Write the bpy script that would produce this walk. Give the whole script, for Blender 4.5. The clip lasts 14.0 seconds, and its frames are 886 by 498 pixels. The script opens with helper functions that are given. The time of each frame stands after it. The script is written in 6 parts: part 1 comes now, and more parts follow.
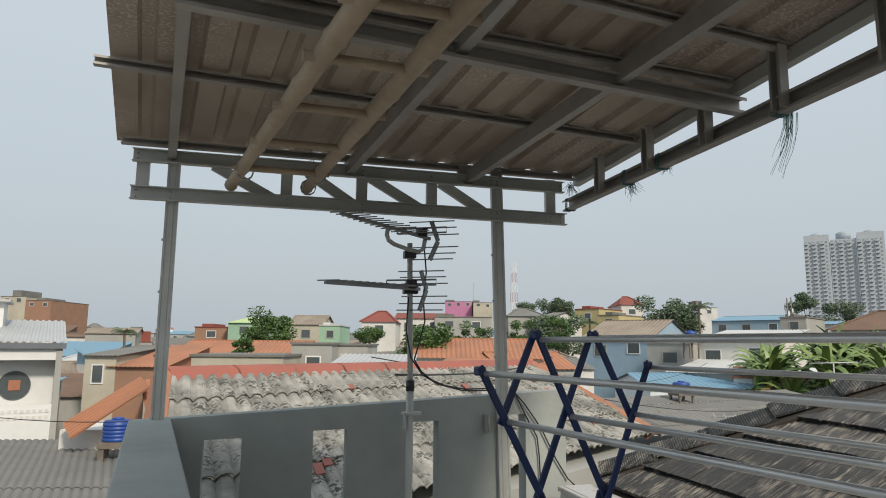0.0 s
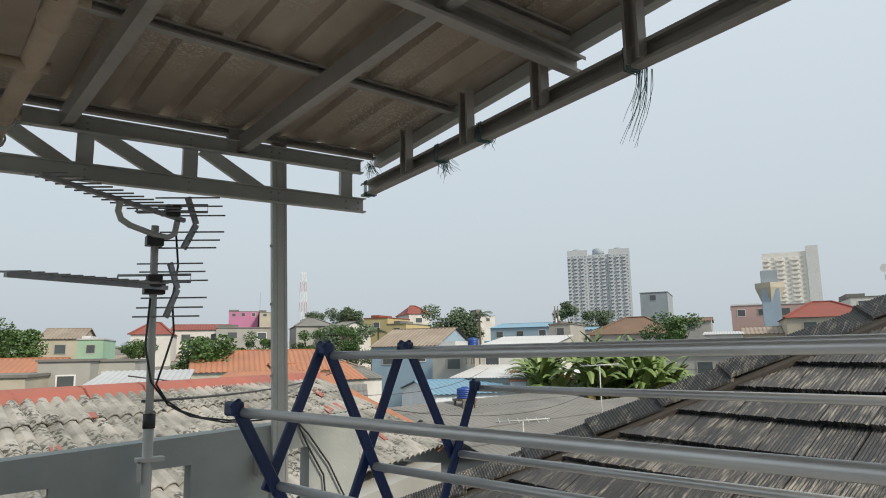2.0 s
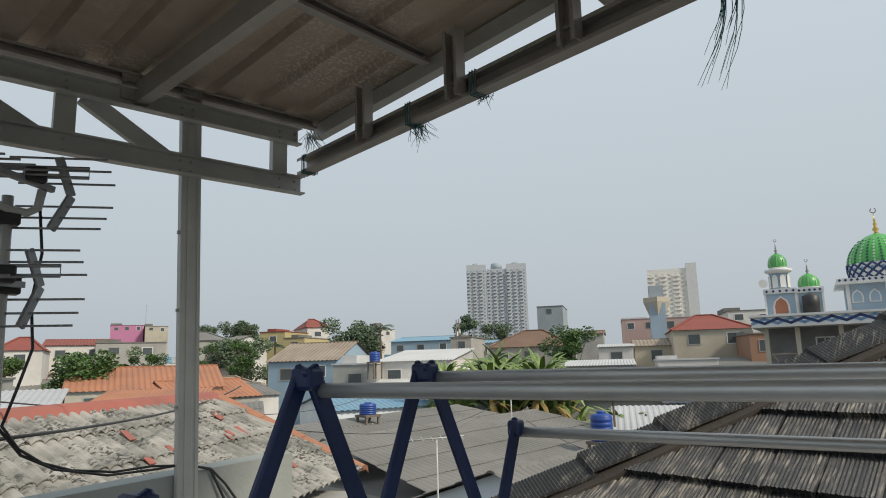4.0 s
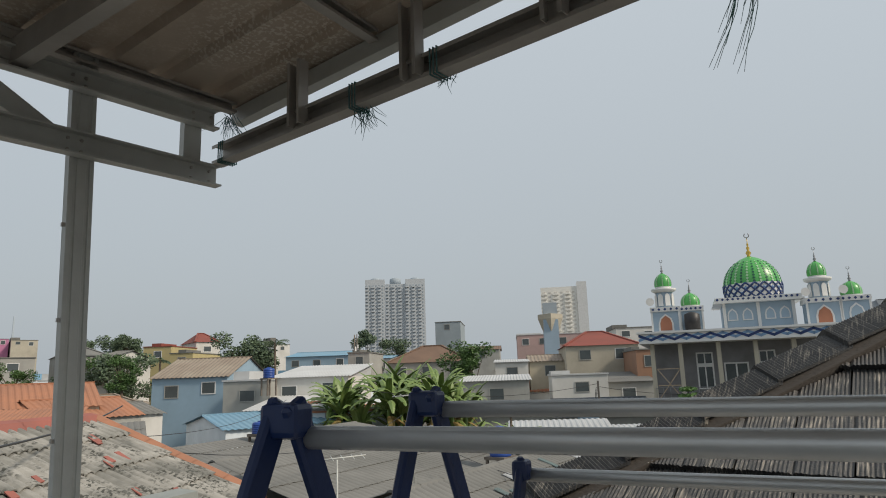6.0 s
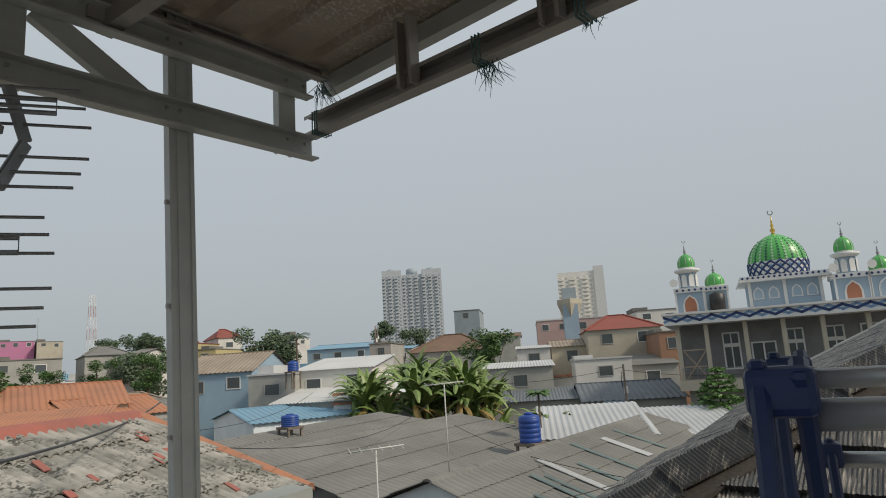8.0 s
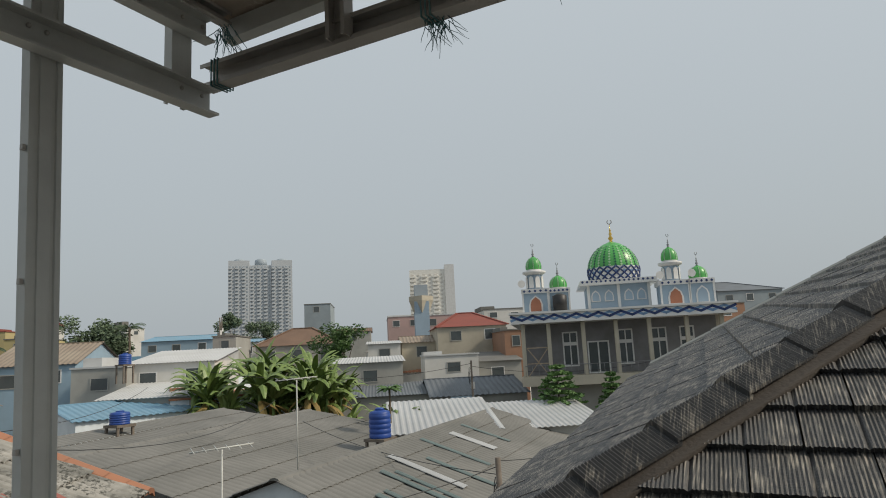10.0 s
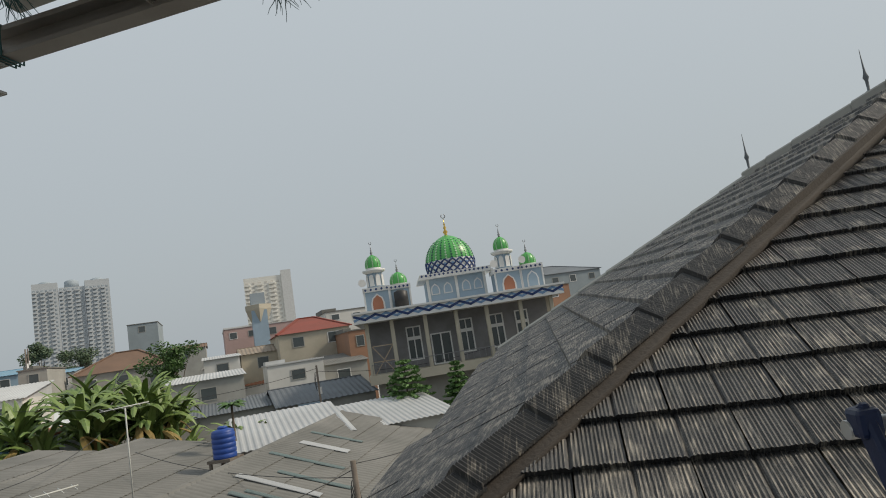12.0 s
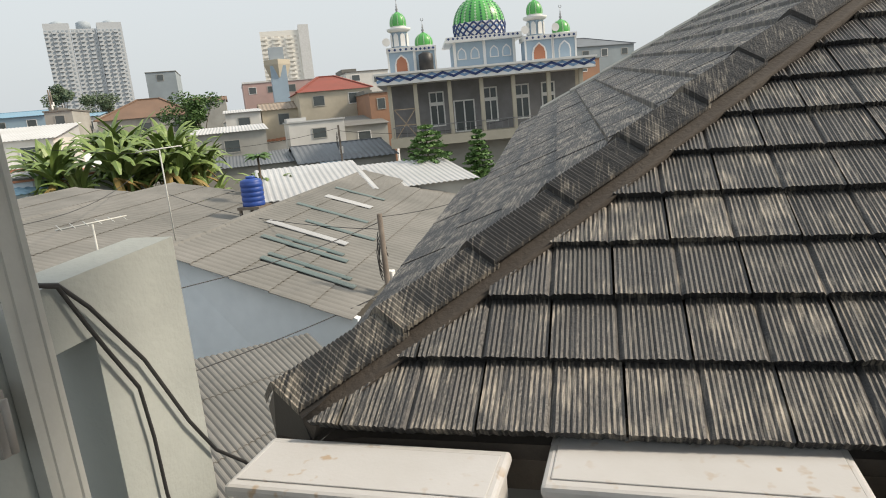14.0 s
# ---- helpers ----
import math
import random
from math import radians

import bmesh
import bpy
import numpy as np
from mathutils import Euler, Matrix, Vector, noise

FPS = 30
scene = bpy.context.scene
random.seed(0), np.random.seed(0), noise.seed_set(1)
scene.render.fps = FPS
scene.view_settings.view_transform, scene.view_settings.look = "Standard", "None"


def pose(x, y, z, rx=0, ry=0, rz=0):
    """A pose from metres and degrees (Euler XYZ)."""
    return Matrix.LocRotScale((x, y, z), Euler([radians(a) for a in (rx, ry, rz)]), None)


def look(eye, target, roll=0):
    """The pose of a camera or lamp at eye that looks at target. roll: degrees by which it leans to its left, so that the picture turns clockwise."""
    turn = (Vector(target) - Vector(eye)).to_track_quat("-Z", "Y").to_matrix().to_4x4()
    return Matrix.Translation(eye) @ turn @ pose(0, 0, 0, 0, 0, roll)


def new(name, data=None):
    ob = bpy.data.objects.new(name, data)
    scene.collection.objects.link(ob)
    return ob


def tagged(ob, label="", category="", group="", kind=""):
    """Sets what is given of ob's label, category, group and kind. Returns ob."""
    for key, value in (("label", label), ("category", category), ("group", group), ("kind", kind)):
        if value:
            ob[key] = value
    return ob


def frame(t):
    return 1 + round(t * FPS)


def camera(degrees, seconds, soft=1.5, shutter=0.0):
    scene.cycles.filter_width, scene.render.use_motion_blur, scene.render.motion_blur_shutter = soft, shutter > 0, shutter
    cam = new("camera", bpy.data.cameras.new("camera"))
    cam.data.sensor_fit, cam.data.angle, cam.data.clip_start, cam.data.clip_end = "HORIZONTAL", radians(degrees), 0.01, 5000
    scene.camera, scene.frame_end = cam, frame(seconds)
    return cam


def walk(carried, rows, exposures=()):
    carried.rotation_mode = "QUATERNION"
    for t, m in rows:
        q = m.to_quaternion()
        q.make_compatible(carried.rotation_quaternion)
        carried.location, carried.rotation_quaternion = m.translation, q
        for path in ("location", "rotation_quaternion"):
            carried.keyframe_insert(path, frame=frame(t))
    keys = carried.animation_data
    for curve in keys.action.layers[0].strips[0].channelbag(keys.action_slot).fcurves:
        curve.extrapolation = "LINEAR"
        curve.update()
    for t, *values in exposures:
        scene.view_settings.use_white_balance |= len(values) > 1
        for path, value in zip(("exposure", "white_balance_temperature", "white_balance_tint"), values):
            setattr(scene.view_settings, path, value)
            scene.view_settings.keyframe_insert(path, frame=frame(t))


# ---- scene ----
# The camera and its walk
cam = camera(67.8, 14.0, soft=1.0)
PATH = [
    (0, (-0.896, 1.143, 1.528), (-0.367, 3.05, 1.814), 0.5),
    (0.5, (-0.843, 1.293, 1.532), (-0.041, 3.099, 1.837), -0.8),
    (1, (-0.742, 1.479, 1.541), (0.166, 3.234, 1.85), -1.5),
    (1.5, (-0.644, 1.647, 1.544), (0.354, 3.352, 1.857), -1.0),
    (2, (-0.577, 1.881, 1.549), (0.521, 3.524, 1.861), -1.0),
    (2.5, (-0.513, 2.1, 1.556), (0.647, 3.698, 1.871), -1.3),
    (3, (-0.423, 2.305, 1.569), (0.752, 3.889, 1.898), -0.9),
    (3.5, (-0.387, 2.448, 1.568), (0.861, 3.974, 1.906), -0.8),
    (4, (-0.391, 2.611, 1.579), (0.941, 4.062, 1.924), -1.6),
    (4.2, (-0.379, 2.668, 1.574), (0.985, 4.088, 1.922), -1.2),
    (6.3, (-0.294, 2.954, 1.6), (1.246, 4.172, 1.982), -2.0),
    (6.5, (-0.307, 2.974, 1.597), (1.229, 4.197, 1.977), -2.0),
    (7, (-0.38, 3.062, 1.592), (1.116, 4.336, 1.96), -2.8),
    (7.2, (-0.389, 3.107, 1.582), (1.102, 4.391, 1.942), -3.4),
    (9.3, (-0.318, 3.6, 1.615), (1.313, 4.711, 1.941), -2.5),
    (9.5, (-0.326, 3.617, 1.609), (1.342, 4.672, 1.931), -2.5),
    (10, (-0.296, 3.624, 1.608), (1.462, 4.524, 1.92), -2.9),
    (10.5, (-0.299, 3.623, 1.614), (1.528, 4.379, 1.917), -3.0),
    (11, (-0.291, 3.626, 1.618), (1.584, 4.255, 1.914), -3.2),
    (11.5, (-0.239, 3.681, 1.609), (1.676, 4.19, 1.878), -4.8),
    (12, (-0.176, 3.755, 1.609), (1.757, 4.2, 1.869), -9.0),
    (12.5, (-0.152, 3.835, 1.618), (1.796, 4.251, 1.804), -7.9),
    (13, (-0.199, 3.927, 1.6), (1.75, 4.372, 1.64), -6.3),
    (13.5, (-0.204, 4.003, 1.516), (1.722, 4.513, 1.335), -5.2),
    (14, (-0.256, 4.025, 1.478), (1.616, 4.594, 1.062), -5.3),
]
walk(cam, [(t, look(eye, aim, lean)) for t, eye, aim, lean in PATH],
     [(0, 0.16, 6300, 9), (0.5, 0.33, 6300, 9), (2, 0.31, 6300, 9), (3, 0.22, 6300, 9), (6.5, -0.08, 6400, 10), (9.5, -0.12, 6450, 9), (12.5, -0.15, 6450, 9), (13.2, 0.02, 6600, 10), (13.6, 0.22, 6650, 10), (14, 0.56, 6700, 11)])


# World, sun and air
world = bpy.data.worlds.new("hazy_sky")
scene.world = world
world.use_nodes = True
wn, wl = world.node_tree.nodes, world.node_tree.links
SUN_AZ, SUN_EL = radians(165), radians(40)
sky = wn.new("ShaderNodeTexSky")
sky.sky_type = "NISHITA"
sky.sun_disc = False
sky.sun_elevation, sky.sun_rotation = SUN_EL, SUN_AZ
sky.dust_density, sky.air_density, sky.ozone_density = 6.0, 1.5, 1.0
veil = wn.new("ShaderNodeMixRGB")
veil.inputs["Fac"].default_value = 0.86
veil.inputs["Color2"].default_value = (5.2, 5.75, 6.05, 1)
wl.new(sky.outputs[0], veil.inputs["Color1"])
coord, axes, grade = wn.new("ShaderNodeTexCoord"), wn.new("ShaderNodeSeparateXYZ"), wn.new("ShaderNodeValToRGB")
wl.new(coord.outputs["Generated"], axes.inputs[0])
wl.new(axes.outputs["Z"], grade.inputs["Fac"])
grade.color_ramp.elements[0].color, grade.color_ramp.elements[1].color = (4.75, 5.2, 5.5, 1), (6.3, 6.8, 7.1, 1)
grade.color_ramp.elements[1].position = 0.6
wl.new(grade.outputs[0], veil.inputs["Color2"])
wl.new(veil.outputs[0], wn["Background"].inputs["Color"])
wn["Background"].inputs["Strength"].default_value = 0.1
sun = new("sun", bpy.data.lights.new("sun", "SUN"))
sun.data.energy, sun.data.angle, sun.data.color = 2.8, radians(8), (1.0, 0.88, 0.72)
sun_from = Vector((math.sin(SUN_AZ) * math.cos(SUN_EL), math.cos(SUN_AZ) * math.cos(SUN_EL), math.sin(SUN_EL)))
sun.matrix_world = look(sun_from * 50, (0, 0, 0))


# Materials
def material(name, color, color2=None, rough=0.7, metal=0.0, grain=8.0, stain=0.6, bump=0.15, bump_scale=60.0, stain_amount=0.6, spread=0.0):
    """Two-scale varied surface in object space metres: color to color2 by stains and grain, with fine relief."""
    m = bpy.data.materials.new(name)
    m.use_nodes = True
    n, l = m.node_tree.nodes, m.node_tree.links
    p = n["Principled BSDF"]
    p.inputs["Roughness"].default_value, p.inputs["Metallic"].default_value = rough, metal
    c2 = color2 or tuple(0.72 * v for v in color)
    geo = n.new("ShaderNodeNewGeometry")
    big, small = n.new("ShaderNodeTexNoise"), n.new("ShaderNodeTexNoise")
    for tex, scale, detail in ((big, stain, 6), (small, grain, 4)):
        tex.inputs["Scale"].default_value, tex.inputs["Detail"].default_value = scale, detail
        l.new(geo.outputs["Position"], tex.inputs["Vector"])
    ramp = n.new("ShaderNodeMapRange")
    ramp.inputs["From Min"].default_value, ramp.inputs["From Max"].default_value = 0.35, 0.7
    l.new(big.outputs["Fac"], ramp.inputs["Value"])
    half = n.new("ShaderNodeMath")
    half.operation = "MULTIPLY_ADD"
    half.inputs[1].default_value, half.inputs[2].default_value = 0.5, -0.1
    l.new(small.outputs["Fac"], half.inputs[0])
    add = n.new("ShaderNodeMath")
    add.operation, add.use_clamp = "MULTIPLY_ADD", True
    add.inputs[1].default_value = stain_amount
    l.new(ramp.outputs[0], add.inputs[0])
    l.new(half.outputs[0], add.inputs[2])
    mix = n.new("ShaderNodeMixRGB")
    mix.inputs["Color1"].default_value, mix.inputs["Color2"].default_value = (*color, 1), (*c2, 1)
    l.new(add.outputs[0], mix.inputs["Fac"])
    out = mix.outputs[0]
    if spread:
        info, hsv, rng = n.new("ShaderNodeObjectInfo"), n.new("ShaderNodeHueSaturation"), n.new("ShaderNodeMapRange")
        rng.inputs["To Min"].default_value, rng.inputs["To Max"].default_value = 1 - spread, 1 + spread
        l.new(info.outputs["Random"], rng.inputs["Value"])
        l.new(rng.outputs[0], hsv.inputs["Value"])
        l.new(out, hsv.inputs["Color"])
        out = hsv.outputs[0]
    l.new(out, p.inputs["Base Color"])
    if bump:
        fine, b = n.new("ShaderNodeTexNoise"), n.new("ShaderNodeBump")
        fine.inputs["Scale"].default_value, fine.inputs["Detail"].default_value = bump_scale, 3
        l.new(geo.outputs["Position"], fine.inputs["Vector"])
        b.inputs["Strength"].default_value, b.inputs["Distance"].default_value = bump, 0.01
        l.new(fine.outputs["Fac"], b.inputs["Height"])
        l.new(b.outputs[0], p.inputs["Normal"])
    return m


GALV = material("galvanised_steel", (0.55, 0.56, 0.53), (0.4, 0.405, 0.385), 0.5, 0.0, 30, 3, 0.05, 90)
GALV_DULL = material("dull_galvanised_steel", (0.46, 0.44, 0.41), (0.3, 0.275, 0.25), 0.6, 0.15, 25, 3, 0.06, 90)
SHEET = material("aged_zinc_sheet", (0.53, 0.45, 0.37), (0.33, 0.26, 0.2), 0.6, 0.2, 14, 1.4, 0.06, 120)
OLD_WOOD = material("weathered_timber", (0.2, 0.17, 0.14), (0.1, 0.08, 0.065), 0.8, 0, 22, 3, 0.3, 90)
BAMBOO = material("dry_bamboo", (0.48, 0.38, 0.27), (0.3, 0.22, 0.15), 0.55, 0, 26, 4, 0.15, 80)
CEMENT = material("grey_painted_render", (0.4, 0.43, 0.415), (0.25, 0.27, 0.26), 0.85, 0, 9, 1.3, 0.2, 70)
# unseen floor, colour raised to throw light up under the canopy sheet
FLOORC = material("bounce_paled_cement_floor", (0.62, 0.59, 0.54), (0.47, 0.45, 0.42), 0.9, 0, 8, 0.9, 0.2, 60)
BLUE_PAINT = material("dark_blue_painted_steel", (0.012, 0.032, 0.12), (0.008, 0.018, 0.06), 0.42, 0, 30, 5, 0.05, 120)
STEEL_TUBE = material("stainless_tube", (0.66, 0.66, 0.65), (0.5, 0.5, 0.49), 0.38, 0.55, 40, 4, 0.03, 120)
ALU = material("antenna_aluminium", (0.34, 0.35, 0.36), (0.2, 0.2, 0.21), 0.45, 0.6, 30, 4, 0.03, 100)
BLACK_PLASTIC = material("black_plastic", (0.02, 0.02, 0.022), (0.035, 0.035, 0.035), 0.5, 0, 30, 4, 0.05, 100)
CREAM_METAL = material("cream_enamelled_steel", (0.56, 0.56, 0.56), (0.47, 0.465, 0.45), 0.5, 0, 14, 2.6, 0.05, 90, 0.45)
CREAM_PLASTIC = material("aged_cream_plastic", (0.6, 0.55, 0.42), (0.5, 0.44, 0.33), 0.5)
DARK_GRILLE = material("dark_grille", (0.06, 0.06, 0.06), (0.03, 0.03, 0.03), 0.6)
ROPE = material("frayed_green_rope", (0.05, 0.16, 0.17), (0.12, 0.2, 0.19), 0.8, 0, 60, 20, 0.1)
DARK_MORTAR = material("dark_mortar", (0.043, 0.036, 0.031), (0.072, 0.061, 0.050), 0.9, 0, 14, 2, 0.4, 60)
GLASS_DARK = material("dark_window_glass", (0.07, 0.085, 0.09), (0.1, 0.115, 0.12), 0.15, 0, 5, 1, 0)
TANK_BLUE = material("blue_plastic", (0.02, 0.07, 0.32), (0.015, 0.05, 0.22), 0.45, 0, 8, 2, 0.04)
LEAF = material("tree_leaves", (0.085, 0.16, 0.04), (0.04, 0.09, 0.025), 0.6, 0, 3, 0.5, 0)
# LEAF for far crowns, with distance haze mixed into the green
LEAF_FAR = material("haze_paled_tree_leaves", (0.13, 0.18, 0.1), (0.075, 0.115, 0.07), 0.7, 0, 2, 0.3, 0)
LEAF_BANANA = material("banana_leaves", (0.19, 0.26, 0.07), (0.1, 0.165, 0.045), 0.45, 0, 3, 0.9, 0)
LEAF_DRY = material("dry_leaves", (0.3, 0.22, 0.07), (0.18, 0.12, 0.04), 0.7, 0, 4, 1, 0)
LEAF_CONIFER = material("conifer_needles", (0.12, 0.22, 0.06), (0.06, 0.13, 0.04), 0.7, 0, 5, 1, 0)
BARK = material("bark", (0.14, 0.11, 0.08), (0.07, 0.055, 0.04), 0.9, 0, 10, 2, 0.3)
GROUND = material("packed_earth_and_tarmac", (0.11, 0.105, 0.095), (0.06, 0.06, 0.055), 0.95, 0, 0.5, 0.05, 0.1, 3)
ASBESTOS = material("weathered_fibre_cement", (0.21, 0.205, 0.19), (0.12, 0.12, 0.11), 0.92, 0, 2.2, 0.35, 0.15, 14)
MOSSY = material("lichened_fibre_cement", (0.42, 0.4, 0.36), (0.13, 0.13, 0.115), 0.95, 0, 9, 2.2, 0.3, 30, 0.75)
ZINC_PALE = material("pale_zinc", (0.56, 0.57, 0.57), (0.42, 0.42, 0.41), 0.6, 0.15, 1.5, 0.3, 0)
ZINC_WHITE = material("white_zinc", (0.5, 0.51, 0.51), (0.38, 0.385, 0.385), 0.5, 0.1, 1.5, 0.3, 0)
ZINC_DARK = material("dark_zinc", (0.16, 0.18, 0.2), (0.1, 0.11, 0.12), 0.7, 0.1, 1.5, 0.3, 0)
ZINC_BROWN = material("rusty_zinc", (0.33, 0.28, 0.22), (0.2, 0.15, 0.115), 0.75, 0.1, 1.5, 0.4, 0)
ZINC_BLUE = material("blue_zinc", (0.16, 0.32, 0.45), (0.2, 0.3, 0.36), 0.6, 0.1, 1.5, 0.3, 0)
ZINC_GREEN = material("lime_painted_zinc", (0.45, 0.6, 0.25), (0.4, 0.5, 0.25), 0.6, 0, 1.5, 0.3, 0)
TILE_ORANGE = material("orange_clay_tiles", (0.42, 0.185, 0.1), (0.28, 0.14, 0.09), 0.85, 0, 3, 0.5, 0.4, 9)
TILE_RED = material("red_roof_tiles", (0.27, 0.07, 0.05), (0.18, 0.06, 0.045), 0.8, 0, 3, 0.4, 0.3, 9)
TILE_BROWN = material("brown_roof_tiles", (0.2, 0.125, 0.085), (0.13, 0.085, 0.06), 0.85, 0, 3, 0.4, 0.3, 9)
RIDGE_RED = material("red_painted_ridge", (0.36, 0.115, 0.085), (0.24, 0.1, 0.08), 0.85, 0, 8, 1.5, 0.2, 30)
PLASTER_WHITE = material("white_plaster", (0.68, 0.67, 0.64), (0.5, 0.49, 0.45), 0.9, 0, 2, 0.35, 0)
PLASTER_GREY = material("grey_plaster", (0.4, 0.4, 0.37), (0.27, 0.265, 0.245), 0.95, 0, 2, 0.35, 0)
PLASTER_CREAM = material("cream_plaster", (0.5, 0.46, 0.37), (0.34, 0.31, 0.25), 0.95, 0, 2, 0.35, 0)
PLASTER_BLUE = material("blue_plaster", (0.3, 0.42, 0.52), (0.24, 0.33, 0.4), 0.9, 0, 2, 0.35, 0)
PLASTER_PALEBLUE = material("pale_blue_stained_plaster", (0.78, 0.84, 0.88), (0.6, 0.66, 0.7), 0.9, 0, 3, 0.6, 0.05)
PLASTER_BLUEGREY = material("blue_grey_plaster", (0.3, 0.35, 0.38), (0.24, 0.28, 0.3), 0.9, 0, 2, 0.35, 0)
PLASTER_PINK = material("pink_plaster", (0.5, 0.35, 0.33), (0.4, 0.3, 0.28), 0.9, 0, 2, 0.35, 0)
PLASTER_YELLOW = material("yellow_plaster", (0.5, 0.42, 0.2), (0.4, 0.34, 0.19), 0.9, 0, 2, 0.35, 0)
PLASTER_GREEN = material("mint_plaster", (0.33, 0.5, 0.36), (0.25, 0.38, 0.28), 0.9, 0, 2, 0.35, 0)
PLASTER_BRICK = material("raw_brick", (0.34, 0.19, 0.12), (0.25, 0.155, 0.11), 0.95, 0, 3, 0.5, 0.1, 10)
PLASTER_MAGENTA = material("magenta_cladding", (0.48, 0.18, 0.32), (0.42, 0.18, 0.3), 0.7, 0, 2, 0.3, 0)
PAINT_WHITE = material("white_paint", (0.74, 0.74, 0.73), (0.6, 0.6, 0.58), 0.7, 0, 4, 0.6, 0)
PAINT_PALEBLUE = material("pale_blue_paint", (0.33, 0.43, 0.52), (0.28, 0.36, 0.44), 0.8, 0, 3, 0.5, 0)
PAINT_NAVY = material("navy_paint", (0.02, 0.05, 0.17), (0.02, 0.04, 0.12), 0.6, 0, 3, 0.5, 0)
PAINT_MIDBLUE = material("mid_blue_paint", (0.2, 0.33, 0.52), (0.16, 0.27, 0.42), 0.6, 0, 3, 0.5, 0)
DOME_GREEN = material("green_glazed_mosaic", (0.1, 0.42, 0.1), (0.07, 0.33, 0.08), 0.35, 0, 6, 1, 0)
DOME_LIGHT = material("pale_green_mosaic", (0.42, 0.62, 0.4), (0.36, 0.52, 0.33), 0.35, 0, 6, 1, 0)
DOME_DARK = material("dark_green_mosaic", (0.015, 0.1, 0.06), (0.012, 0.07, 0.05), 0.35, 0, 6, 1, 0)
BRASS = material("polished_brass", (0.62, 0.42, 0.1), (0.5, 0.33, 0.08), 0.3, 0.9, 6, 1, 0)
BRICK_ARCH = material("terracotta_panel", (0.4, 0.17, 0.1), (0.3, 0.13, 0.08), 0.8, 0, 6, 1, 0)
STONE_GREY = material("shaded_grey_stone_cladding", (0.24, 0.24, 0.25), (0.15, 0.145, 0.145), 0.75, 0, 3, 0.9, 0.05)
# Far tower colours: distance haze is put in as paler, flatter tones
TOWER_PALE = material("haze_paled_tower_paint", (0.49, 0.52, 0.545), (0.45, 0.48, 0.505), 0.9, 0, 0.2, 0.03, 0)
TOWER_DARK = material("haze_paled_tower_glass", (0.33, 0.38, 0.42), (0.3, 0.35, 0.39), 0.7, 0, 0.2, 0.03, 0)
TOWER_BEIGE = material("haze_paled_beige_openings", (0.66, 0.63, 0.57), (0.6, 0.57, 0.52), 0.8, 0, 0.2, 0.03, 0)
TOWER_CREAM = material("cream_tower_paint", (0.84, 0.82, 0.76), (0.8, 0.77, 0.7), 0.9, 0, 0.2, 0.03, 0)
RED_PAINT = material("red_paint", (0.5, 0.1, 0.08), (0.4, 0.1, 0.08), 0.7, 0, 3, 0.5, 0)


def roof_tile_material():
    """Concrete flat tiles: near-black paint worn to tan along the ribs, more towards each tile's own patches."""
    m = material("worn_dark_concrete_tile", (0.05, 0.05, 0.05), (0.022, 0.023, 0.025), 0.46, 0, 30, 3, 0.35, 120, 0.6)
    n, l = m.node_tree.nodes, m.node_tree.links
    p, geo = n["Principled BSDF"], n["Geometry"]
    old = p.inputs["Base Color"].links[0].from_socket
    stretch, wear, patch, info = n.new("ShaderNodeMapping"), n.new("ShaderNodeTexNoise"), n.new("ShaderNodeTexNoise"), n.new("ShaderNodeObjectInfo")
    stretch.inputs["Scale"].default_value = (7, 95, 7)
    l.new(geo.outputs["Position"], stretch.inputs["Vector"])
    l.new(stretch.outputs[0], wear.inputs["Vector"])
    wear.inputs["Scale"].default_value, wear.inputs["Detail"].default_value = 1.7, 5
    l.new(geo.outputs["Position"], patch.inputs["Vector"])
    patch.inputs["Scale"].default_value, patch.inputs["Detail"].default_value = 9, 5
    a = n.new("ShaderNodeMath")
    a.operation = "MULTIPLY_ADD"
    a.inputs[1].default_value = 0.7
    l.new(patch.outputs["Fac"], a.inputs[0])
    l.new(wear.outputs["Fac"], a.inputs[2])
    b = n.new("ShaderNodeMath")
    b.operation = "MULTIPLY_ADD"
    b.inputs[1].default_value = 0.16
    l.new(info.outputs["Random"], b.inputs[0])
    l.new(a.outputs[0], b.inputs[2])
    r = n.new("ShaderNodeMapRange")
    r.inputs["From Min"].default_value, r.inputs["From Max"].default_value = 0.95, 1.28
    l.new(b.outputs[0], r.inputs["Value"])
    mix = n.new("ShaderNodeMixRGB")
    mix.inputs["Color2"].default_value = (0.37, 0.335, 0.28, 1)
    l.new(r.outputs[0], mix.inputs["Fac"])
    l.new(old, mix.inputs["Color1"])
    l.new(mix.outputs[0], p.inputs["Base Color"])
    return m


TILE = roof_tile_material()


